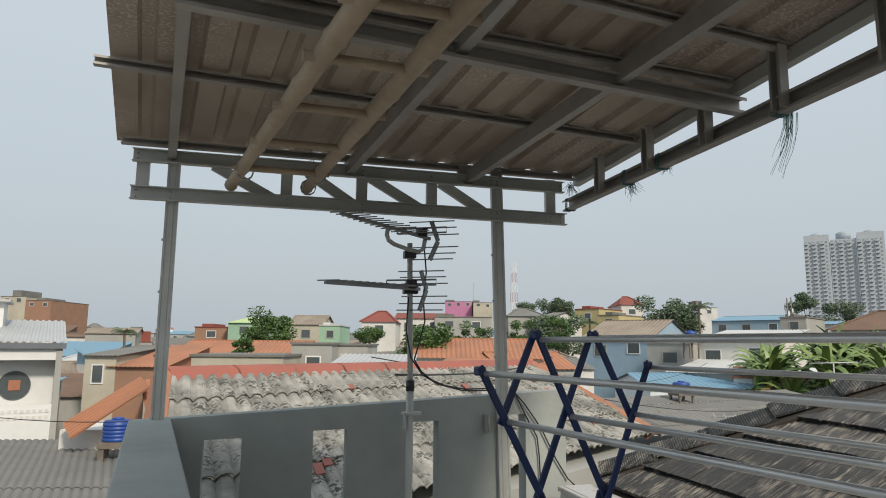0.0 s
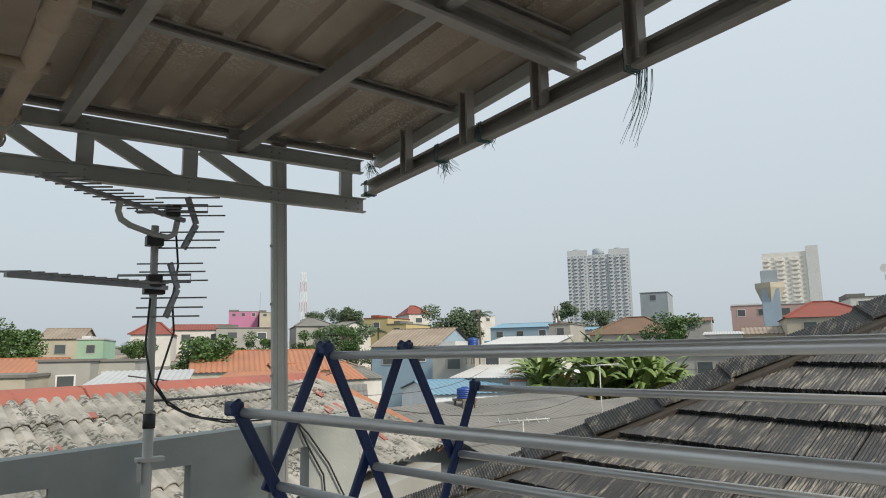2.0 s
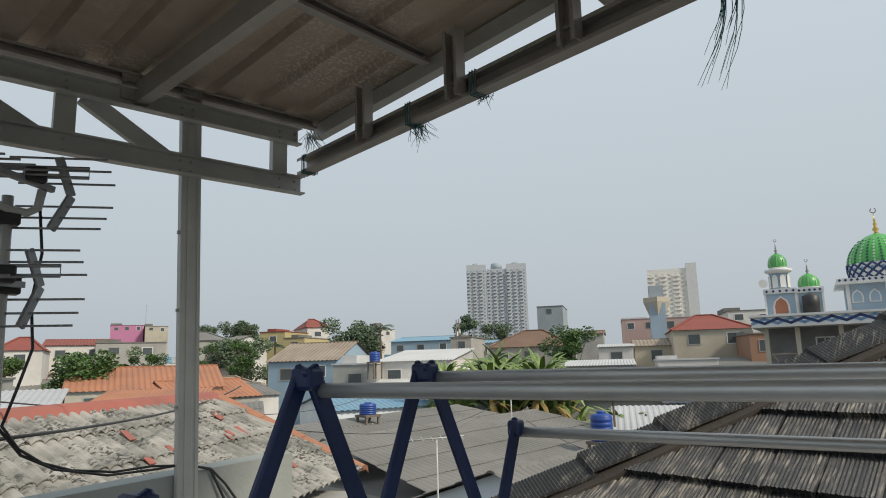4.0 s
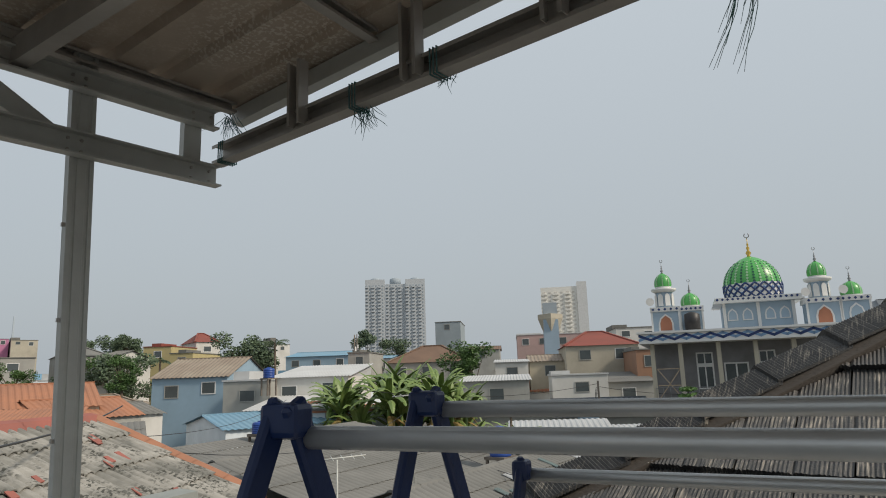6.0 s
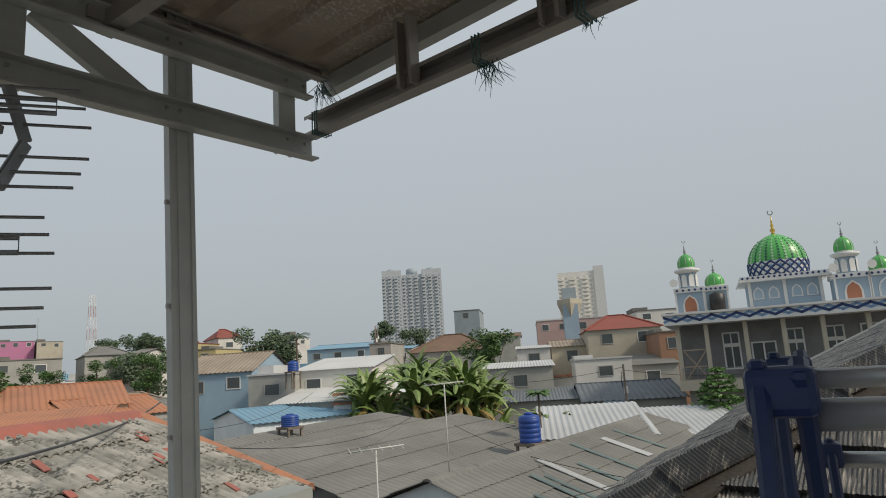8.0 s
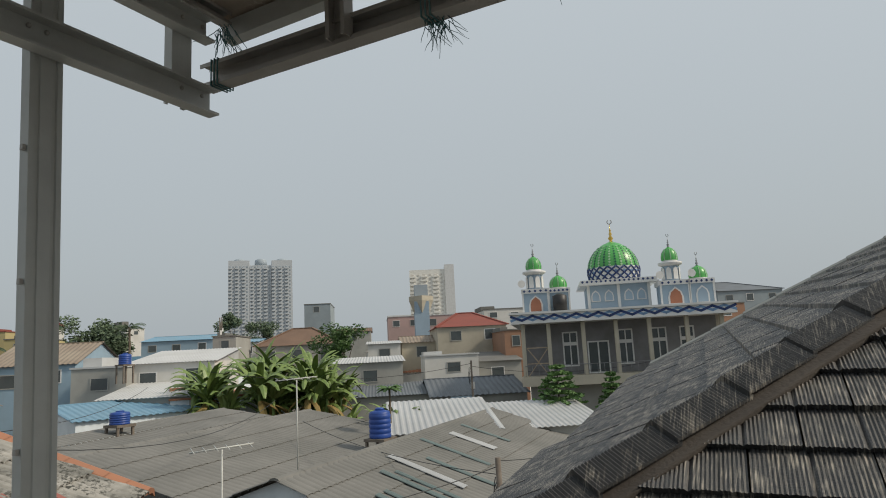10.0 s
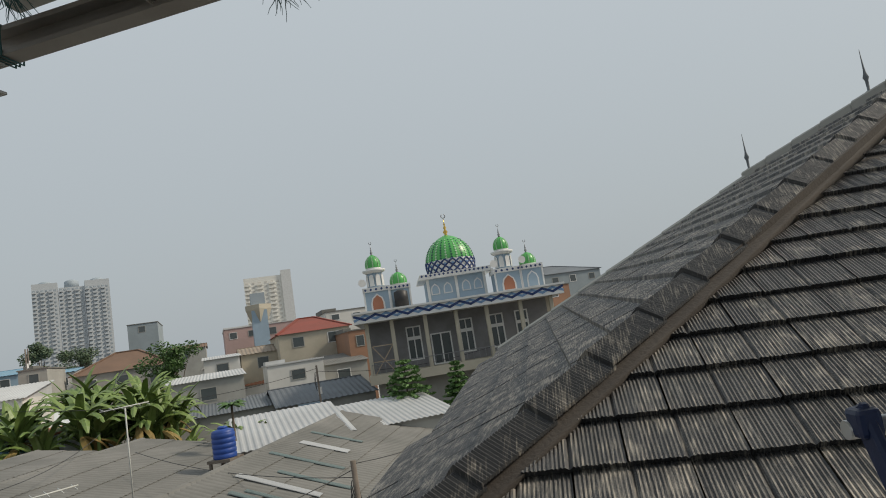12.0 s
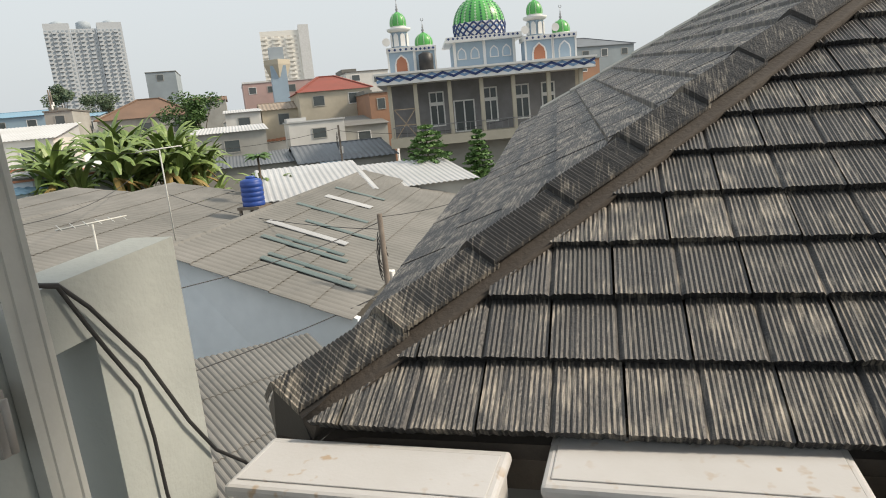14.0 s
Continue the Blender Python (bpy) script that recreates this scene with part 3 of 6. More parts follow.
def yagi(near, far, half_near, half_far, n, across):
    """Boom with directors, shorter towards the far tip, and an angled two-leaf reflector at the near end."""
    near, far, across = Vector(near), Vector(far), Vector(across).normalized()
    bm = bmesh.new()
    bar(bm, near, far, 0.018, 0.018)
    part("boom", bm, ALU, aerial)
    for i in range(n):
        s = (i + 0.5) / n
        c = near.lerp(far, 0.14 + 0.86 * s) + Vector((0, 0, 0.012))
        h = half_near + (half_far - half_near) * s
        part("element", tube(bmesh.new(), [c - across * h, c + across * h], 0.0036, 6), ALU, aerial)
    up, back = Vector((0, 0, 1)), (near - far).normalized()
    dipole = near.lerp(far, 0.1) + up * 0.02
    loop = [dipole - across * 0.15, dipole + across * 0.15, dipole + across * 0.15 + up * 0.03, dipole - across * 0.15 + up * 0.03, dipole - across * 0.15]
    part("dipole", tube(bmesh.new(), loop, 0.0055, 6), ALU, aerial)
    part("junction_box", bevelled(boxes((-0.03, 0.03, -0.025, 0.025, -0.02, 0.03), m=Matrix.Translation(dipole)), 0.005, 1), BLACK_PLASTIC, aerial)
    hinge = near + back * 0.06
    for dz, out in ((0.11, -0.05), (-0.125, -0.06)):
        tip = hinge + up * dz + back * out
        bm = bmesh.new()
        bar(bm, hinge, tip, 0.012, 0.03, up=tuple(back))
        part("reflector_arm", bevelled(bm, 0.003, 1), ALU, aerial)
        for f in (0.32, 0.66, 0.97):
            c = hinge.lerp(tip, f)
            part("element", tube(bmesh.new(), [c - across * 0.14, c + across * 0.14], 0.0036, 6), ALU, aerial)


yagi((0.06, 4.88, 2.145), (-0.5, 4.66, 2.225), 0.12, 0.075, 13, (0.85, -0.5, 0))
yagi((0.0, 4.88, 1.845), (-0.58, 4.52, 1.835), 0.1, 0.06, 13, (0.85, -0.5, 0))
part("cradle", tube(bmesh.new(), [(-0.215, 4.76, 2.18), (-0.22, 4.77, 2.14), (-0.205, 4.79, 2.11), (-0.165, 4.83, 2.095), (-0.05, 4.905, 2.075), (0.0, 4.91, 2.07), (0.025, 4.9, 2.085), (0.03, 4.88, 2.14)], 0.013, 10), GALV, aerial)
part("clamp", bevelled(boxes((-0.085, -0.015, 4.9, 4.96, 2.03, 2.075)), 0.004), BLACK_PLASTIC, aerial)
part("clamp", bevelled(boxes((-0.085, -0.0, 4.9, 4.96, 1.82, 1.88)), 0.004), BLACK_PLASTIC, aerial)
part("joint_sleeve", tube(bmesh.new(), [(-0.035, 4.93, 1.26), (-0.035, 4.93, 1.32)], 0.025, 12), BLACK_PLASTIC, aerial)
bm = boxes((-0.08, 0.03, 4.905, 4.958, 1.125, 1.142), (-0.075, -0.06, 4.905, 4.925, 1.05, 1.13))
part("wall_clamp", bm, GALV, aerial)

cable = thing("aerial_cable", "black aerial cable sagging from mast to parapet", "cable")
bm = bmesh.new()
tube(bm, [(0.03, 4.9, 2.1), (0.05, 4.92, 1.95), (0.03, 4.91, 1.8), (0.045, 4.92, 1.66), (0.01, 4.905, 1.54), (-0.02, 4.9, 1.44), (0.03, 4.93, 1.37), (0.1, 4.96, 1.32), (0.19, 4.99, 1.285), (0.32, 5.01, 1.262), (0.45, 5.04, 1.262), (0.58, 5.045, 1.25), (0.66, 5.04, 1.229), (0.715, 5.035, 1.169), (0.827, 5.035, 1.016), (0.926, 5.035, 0.824), (1.0, 5.035, 0.71), (1.092, 5.03, 0.625), (1.13, 4.99, 0.56)], 0.0045, 6)
part("strand", bm, BLACK_PLASTIC, cable)
bm = bmesh.new()
tube(bm, [(-0.06, 4.9, 1.8), (-0.07, 4.9, 1.6), (-0.04, 4.9, 1.45), (0.04, 4.94, 1.35), (0.14, 4.97, 1.295), (0.3, 5.0, 1.255), (0.46, 5.04, 1.25), (0.57, 5.045, 1.255), (0.66, 5.04, 1.225), (0.7, 5.035, 1.14), (0.734, 5.035, 1.077), (0.798, 5.035, 0.966), (0.812, 5.035, 0.845), (0.817, 5.035, 0.706), (0.84, 5.02, 0.45), (0.85, 5.0, 0.02)], 0.0045, 6)
part("strand", bm, BLACK_PLASTIC, cable)

# Folding clothes rack: scissor end frames and steel rods
rack = thing("clothes_drying_rack", "folding clothes rack, blue scissor frames and steel rods", "drying rack")
RU, RV = Vector((0.978, 0.208, 0)), Vector((0.208, -0.978, 0))
RO = Vector((0.103, 3.436, 0))


def rk(s, z, v=0.0):
    return RO + RU * s + RV * v + Vector((0, 0, z))


JA, JB, JC, JD = (-0.004, 1.568), (0.268, 1.57), (0.525, 1.455), (-0.245, 1.44)
JE, JF, JG, J1, J2 = (-0.148, 1.258), (0.133, 1.265), (0.435, 1.262), (0.005, 0.99), (0.3, 0.965)
for v in (0.0, 1.62):
    for a, b, off in ((JD, J1, 0.014), (JA, JE, -0.01), (JA, J2, 0.014), (JB, J1, -0.01), (JB, JG, 0.014), (JC, J2, 0.03), (J1, (0.32, 0.0), 0.014), (J2, (-0.05, 0.0), -0.018)):
        pa, pb = rk(*a, v + off), rk(*b, v + off)
        d = (pb - pa).normalized() * 0.014
        bm = bmesh.new()
        bar(bm, pa - d, pb + d, 0.012, 0.028, up=tuple(RV.cross(pb - pa)))
        part("leg", bevelled(bm, 0.003, 1), BLUE_PAINT, rack)
    for j in (JA, JB, JD, JC):
        bm = bmesh.new()
        bar(bm, rk(j[0], j[1] - 0.02, v + (0.03 if j == JC else 0.002)), rk(j[0], j[1] + 0.012, v + (0.03 if j == JC else 0.002)), 0.03, 0.026 if j == JC else 0.042, up=tuple(RV))
        part("end_cap", bevelled(bm, 0.006), BLUE_PAINT, rack)
for j in (JA, JB, JC, JD, JE, JF, JG):
    dz = 0.0 if j in (JE, JF, JG) else (-0.02 if j == JA else -0.012)
    part("rod", tube(bmesh.new(), [rk(j[0] + 0.012, j[1] + dz, 0.015), rk(j[0] + 0.012, j[1] + dz, 1.62)], 0.0105, 12), STEEL_TUBE, rack)


# Air-conditioner outdoor units on the slab edge
def ac_unit(y0, y1, z1, x0, x1, label):
    t = thing("air_conditioner_unit", label, "air conditioner", "outdoor units in a row")
    part("casing", bevelled(boxes((x0 + 0.012, x1 - 0.012, y0 + 0.012, y1 - 0.012, 0.05, z1 - 0.03)), 0.012), CREAM_METAL, t)
    part("top_cover", bevelled(boxes((x0, x1, y0, y1, z1 - 0.032, z1)), 0.011), CREAM_METAL, t, "scuffed cream top cover")
    bm = boxes((x0 + 0.03, x1 - 0.03, y0 + 0.02, y1 - 0.02, z1 + 0.0005, z1 + 0.003))
    part("pressed_panel", bevelled(bm, 0.002, 1), CREAM_METAL, t)
    bm = bmesh.new()
    c = Vector((x0 + 0.006, (y0 + y1) / 2 + 0.06, 0.32))
    for k in range(7):
        r = 0.03 + 0.03 * k
        tube(bm, [c + Vector((0, r * math.cos(a), r * math.sin(a))) for a in (2 * math.pi * i / 20 for i in range(21))], 0.003, 5)
    part("fan_grille", bm, DARK_GRILLE, t)
    part("valve_cover", bevelled(boxes((x0 + 0.06, x1 - 0.08, y0 - 0.035, y0 + 0.012, 0.2, z1 - 0.07)), 0.012), CREAM_PLASTIC, t, "yellowed plastic valve cover")
    for y in (y0 + 0.1, y1 - 0.1):
        part("foot", boxes((x0 + 0.03, x1 - 0.03, y - 0.03, y + 0.03, 0, 0.051)), BLACK_PLASTIC, t)


ac_unit(4.32, 4.945, 0.69, 0.885, 1.115, "cream air-conditioner outdoor unit, scuffed top, beside the parapet")
ac_unit(3.605, 4.237, 0.69, 0.975, 1.225, "cream air-conditioner outdoor unit with rust marks on top")
ac_unit(2.9, 3.53, 0.69, 0.98, 1.228, "cream air-conditioner outdoor unit further along the row")

# Hip roof of the neighbouring house
CREST, LIP, CAP_STEP = Vector((1.171, 4.9685, 0.819)), Vector((1.1385, 4.879, 0.761)), Vector((0.2338, -0.221, 0.1321))
COURSE, ALONG = Vector((0.1854, 0, 0.1093)), Vector((0.0527, -1, -0.0152))
EAVE = Vector((1.143, 4.0, 0.729))
HIP_SIDE = Vector((CAP_STEP.y, -CAP_STEP.x, 0)).normalized() * -1
FOOT = Vector((-0.036, -0.058, -0.036))


def east_point(row, y, lift=0.0):
    """A point of the near slope, rows of courses up from the eave."""
    return EAVE + COURSE * row + ALONG * (4.0 - y) + Vector((0, 0, lift))


NSX, NSY = 0.1, -0.48
FAR_X = 7.6


def north_z(x, y):
    return CREST.z - 0.07 + NSX * (x - CREST.x) + NSY * (y - CREST.y)


def north_eave(x):
    return min(4.83 + 0.065 * (x - 1.3), 5.13)


def far_edge(y):
    """The far hip of the roof: it leans in towards the top."""
    return FAR_X if y > 2.0 else FAR_X - 1.35 * (2.0 - y)


def slab(ring, depth):
    """A plate of even thickness under a ring of points."""
    bm = bmesh.new()
    a = [bm.verts.new(p) for p in ring]
    b = [bm.verts.new(Vector(p) - Vector((0, 0, depth))) for p in ring]
    bm.faces.new(a)
    bm.faces.new(b[::-1])
    for i in range(len(a)):
        k = (i + 1) % len(a)
        bm.faces.new((a[i], a[k], b[k], b[i]))
    bmesh.ops.recalc_face_normals(bm, faces=bm.faces[:])
    return bm


house_roof = thing("tiled_hip_roof", "dark weathered concrete-tile hip roof of the next house", "roof")
HIPS = 21
foot0, foot1 = LIP + FOOT, LIP + FOOT + CAP_STEP * HIPS
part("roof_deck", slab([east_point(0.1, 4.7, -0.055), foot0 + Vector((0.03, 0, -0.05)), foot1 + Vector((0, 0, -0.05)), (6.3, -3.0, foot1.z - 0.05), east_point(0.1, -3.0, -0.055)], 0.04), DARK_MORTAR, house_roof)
part("fascia_board", slab([east_point(0.35, 4.72, -0.06), east_point(0.5, 4.72, -0.06), east_point(0.5, -2.9, -0.06), east_point(0.35, -2.9, -0.06)], 0.17), OLD_WOOD, house_roof)
tagged(obj("wall_neighbour", boxes((1.47, 7.4, -3.0, 4.5, -7, 0.62)), PLASTER_GREY), "grey plastered wall of the next house under its eaves", "wall", kind="structure")


# Hip caps: angled tiles ribbed across the hip, lapping up the line
def cap_tile(seed):
    rng = random.Random(seed)
    bm = bmesh.new()
    crest, lip = Vector((0, 0, 0)), LIP - CREST
    left = HIP_SIDE * 0.09 + Vector((0, 0, -0.075))
    up = Vector((0, 0, 1))
    rows, k = [], 52
    for i in range(k + 1):
        f = i / k
        g = 0.005 if i % 2 and 0 < i < k else 0.0
        g += rng.uniform(0, 0.0012)
        base = CAP_STEP * (1.06 * f) - up * (0.02 * f + g)
        rows.append([bm.verts.new(base + p) for p in (left, left * 0.3, crest + lip * 0.03, lip * 0.35, lip * 0.7, lip, lip - up * 0.012)])
    for a, b in zip(rows, rows[1:]):
        for n in range(6):
            bm.faces.new((a[n], a[n + 1], b[n + 1], b[n]))
    low = [bm.verts.new(v.co - up * 0.026 + CAP_STEP * 0.01) for v in rows[0]]
    for n in range(6):
        bm.faces.new((low[n], low[n + 1], rows[0][n + 1], rows[0][n]))
    bmesh.ops.recalc_face_normals(bm, faces=bm.faces[:])
    return bm


cap_kinds = [part("hip_cap", cap_tile(s), TILE, house_roof) for s in range(3)]
rng = random.Random(5)
for i in range(HIPS):
    ob = cap_kinds[i] if i < 3 else new("hip_cap", cap_kinds[i % 3].data)
    ob.parent = house_roof
    ob.location = CREST + CAP_STEP * i + Vector((0, 0, rng.uniform(-0.003, 0.003)))
# mortar bed from the lip of the caps down to the near slope
bm = bmesh.new()
rng = random.Random(9)
rings = []
inner = [LIP + Vector((0.008, 0.012, -0.03)), LIP + FOOT * 0.4 + Vector((0, 0, -0.03)), LIP + FOOT, LIP + FOOT + Vector((0.05, 0.05, -0.09)), CREST + Vector((0.05, 0.05, -0.2)), CREST + HIP_SIDE * 0.08 + Vector((0, 0, -0.12)), CREST + Vector((0, 0, -0.05))]
for i in range(HIPS * 4 + 1):
    rings.append([bm.verts.new(p + CAP_STEP * (i / 4 + 0.03) + Vector((0, 0, rng.uniform(-0.002, 0.002)))) for p in inner])
for a, b in zip(rings, rings[1:]):
    for n in range(7):
        bm.faces.new((a[n], a[(n + 1) % 7], b[(n + 1) % 7], b[n])).smooth = True
bm.faces.new(rings[0])
bm.faces.new(rings[-1][::-1])
bmesh.ops.recalc_face_normals(bm, faces=bm.faces[:])
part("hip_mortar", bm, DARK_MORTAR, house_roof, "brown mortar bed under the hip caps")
bm = bmesh.new()
end = [CREST + HIP_SIDE * 0.085 + Vector((0, 0, -0.08)), CREST, LIP, LIP + Vector((0.0, -0.02, -0.07)), CREST + HIP_SIDE * 0.05 + Vector((0, 0, -0.15))]
a = [bm.verts.new(p + CAP_STEP * 0.02 + Vector((0, 0, -0.03))) for p in end]
b = [bm.verts.new(p + CAP_STEP * 0.3 + Vector((0, 0, -0.04))) for p in end]
bm.faces.new(a)
bm.faces.new(b[::-1])
for i in range(5):
    bm.faces.new((a[i], a[(i + 1) % 5], b[(i + 1) % 5], b[i]))
bmesh.ops.recalc_face_normals(bm, faces=bm.faces[:])
part("end_plug", bm, BLACK_PLASTIC, house_roof, "black pointed end of the hip")

# North slope: courses of ribbed tiles seen at a flat angle
NORTH_RUN = 0.105
north_cut_p = CREST + HIP_SIDE * 0.05
bm = bmesh.new()
rng = random.Random(7)
for row in range(26):
    for col in range(22):
        xl = 1.05 + 0.344 * col + (0.172 if row % 2 else 0)
        yl = north_eave(1.3) + NORTH_RUN * (xl - 1.3) - 0.205 * row
        if xl + 0.344 > far_edge(yl - 0.1) + 0.05 or yl > north_eave(xl) + 0.1:
            continue
        if (Vector((xl + 0.344, yl, 0)) - north_cut_p).dot(HIP_SIDE) < 0.02:
            continue
        lift, ribs = rng.uniform(-0.002, 0.004), 26
        rows = []
        for k in range(ribs + 1):
            x = xl + 0.003 + 0.338 * k / ribs
            y = yl + NORTH_RUN * (x - xl)
            g = 0.004 if k % 2 and k < ribs else 0.0
            rows.append([bm.verts.new((x, y, north_z(x, y) - 0.006)), bm.verts.new((x, y, north_z(x, y) + 0.03 + lift - g)), bm.verts.new((x, y - 0.235, north_z(x, y - 0.235) + 0.003 + lift - g))])
        for a, b in zip(rows, rows[1:]):
            bm.faces.new((a[0], a[1], b[1], b[0]))
            bm.faces.new((a[1], a[2], b[2], b[1]))
        bm.faces.new(rows[0])
        bm.faces.new(rows[-1][::-1])
bmesh.ops.bisect_plane(bm, geom=bm.verts[:] + bm.edges[:] + bm.faces[:], plane_co=CREST + HIP_SIDE * 0.045, plane_no=HIP_SIDE, clear_inner=True)
tagged(part("far_slope_tiles", bm, TILE, house_roof), kind="stuff")
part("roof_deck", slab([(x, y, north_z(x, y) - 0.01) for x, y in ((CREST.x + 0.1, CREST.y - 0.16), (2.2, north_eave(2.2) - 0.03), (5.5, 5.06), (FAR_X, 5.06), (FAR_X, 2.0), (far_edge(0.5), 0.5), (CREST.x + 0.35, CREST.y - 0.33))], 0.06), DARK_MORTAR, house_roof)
# verge caps on the far edge with two spear finials
bm = bmesh.new()
y = 5.05
while y > 0.55:
    run = 0.34 if y > 2.0 else 0.2
    p, q = Vector((far_edge(y), y, north_z(far_edge(y), y) - 0.02)), Vector((far_edge(y - run), y - run, north_z(far_edge(y - run), y - run) - 0.03))
    bar(bm, p, q + (q - p) * 0.06, 0.26, 0.12)
    y -= run
tagged(part("verge_caps", bevelled(bm, 0.02, 1), PLASTER_GREY, house_roof, "grey mortared verge caps"), kind="stuff")
for y in (1.98, 1.12):
    t = thing("roof_finial", "thin dark spear finial on the tiled ridge", "finial", "finials on the ridge")
    bm = bmesh.new()
    lathe(bm, [(0.03, -0.03), (0.03, 0.02), (0.012, 0.03), (0.014, 0.12), (0.026, 0.15), (0.014, 0.19), (0.009, 0.22), (0.002, 0.42)], 10, (far_edge(y), y, north_z(far_edge(y), y) + 0.05))
    part("spear", bm, ZINC_DARK, t)

# Gable walls closing the far side and the south end of the roof
for x0, x1, ys in ((7.2, 7.36, (4.6, 1.9)),):
    bm = bmesh.new()
    ring = [(-2.98, 0.625), (ys[0], 0.625), (ys[0], north_z(x0, ys[0]) - 0.1), (ys[1], north_z(x0, ys[1]) - 0.14), (-2.98, 1.4)]
    a = [bm.verts.new((x0, y, z)) for y, z in ring]
    b = [bm.verts.new((x1, y, z)) for y, z in ring]
    bm.faces.new(a)
    bm.faces.new(b[::-1])
    for i in range(5):
        bm.faces.new((a[i], a[(i + 1) % 5], b[(i + 1) % 5], b[i]))
    bmesh.ops.recalc_face_normals(bm, faces=bm.faces[:])
    part("gable", bm, PLASTER_GREY, house_roof, "grey plastered gable")
bm = bmesh.new()
ring = [(1.7, 0.625), (6.2, 0.625), (6.2, 3.3), (1.7, 0.75)]
a = [bm.verts.new((x, -2.97, z)) for x, z in ring]
b = [bm.verts.new((x, -2.8, z)) for x, z in ring]
bm.faces.new(a)
bm.faces.new(b[::-1])
for i in range(4):
    bm.faces.new((a[i], a[(i + 1) % 4], b[(i + 1) % 4], b[i]))
bmesh.ops.recalc_face_normals(bm, faces=bm.faces[:])
part("gable", bm, PLASTER_GREY, house_roof, "grey plastered gable")


# The neighbourhood below and beyond
GZ = -7.0
bm = bmesh.new()
vs = [bm.verts.new(v) for v in ((-4000, -4000, GZ), (4000, -4000, GZ), (4000, 4000, GZ), (-4000, 4000, GZ))]
bm.faces.new(vs)
tagged(obj("ground", bm, GROUND), "dark earth and tarmac ground between the houses", "ground", kind="structure")

WAVE = ((0, 0), (0.25, 0.8), (0.5, 1), (0.75, 0.8))


def sheet_roof(name, label, c0, c1, c2, c3, mat, pitch=0.16, rise=0.04, rows=3, lap=0.02):
    t = thing(name, label, "roof")
    n = max(4, int((Vector(c1) - Vector(c0)).length / pitch))
    part("sheets", fluted(bmesh.new(), c0, c1, c2, c3, n, rise, 0.012, WAVE, rows, lap), mat, t)
    return t


def ridge_caps(parent, p, q, w, mat, n, drop=0.08, name="ridge_cap"):
    p, q = Vector(p), Vector(q)
    for i in range(n):
        a, b = p.lerp(q, i / n), p.lerp(q, (i + 1.04) / n)
        m, length = basis(a, b)
        bm = bmesh.new()
        ring = [(-w, -drop), (-w * 0.5, 0.02), (0, 0.05), (w * 0.5, 0.02), (w, -drop), (w * 0.45, -drop * 0.3), (-w * 0.45, -drop * 0.3)]
        prism(bm, ring, length, m @ Matrix(((0, 1, 0, 0), (-1, 0, 0, 0), (0, 0, 1, 0), (0, 0, 0, 1))))
        bmesh.ops.recalc_face_normals(bm, faces=bm.faces[:])
        part(name, bm, mat, parent)


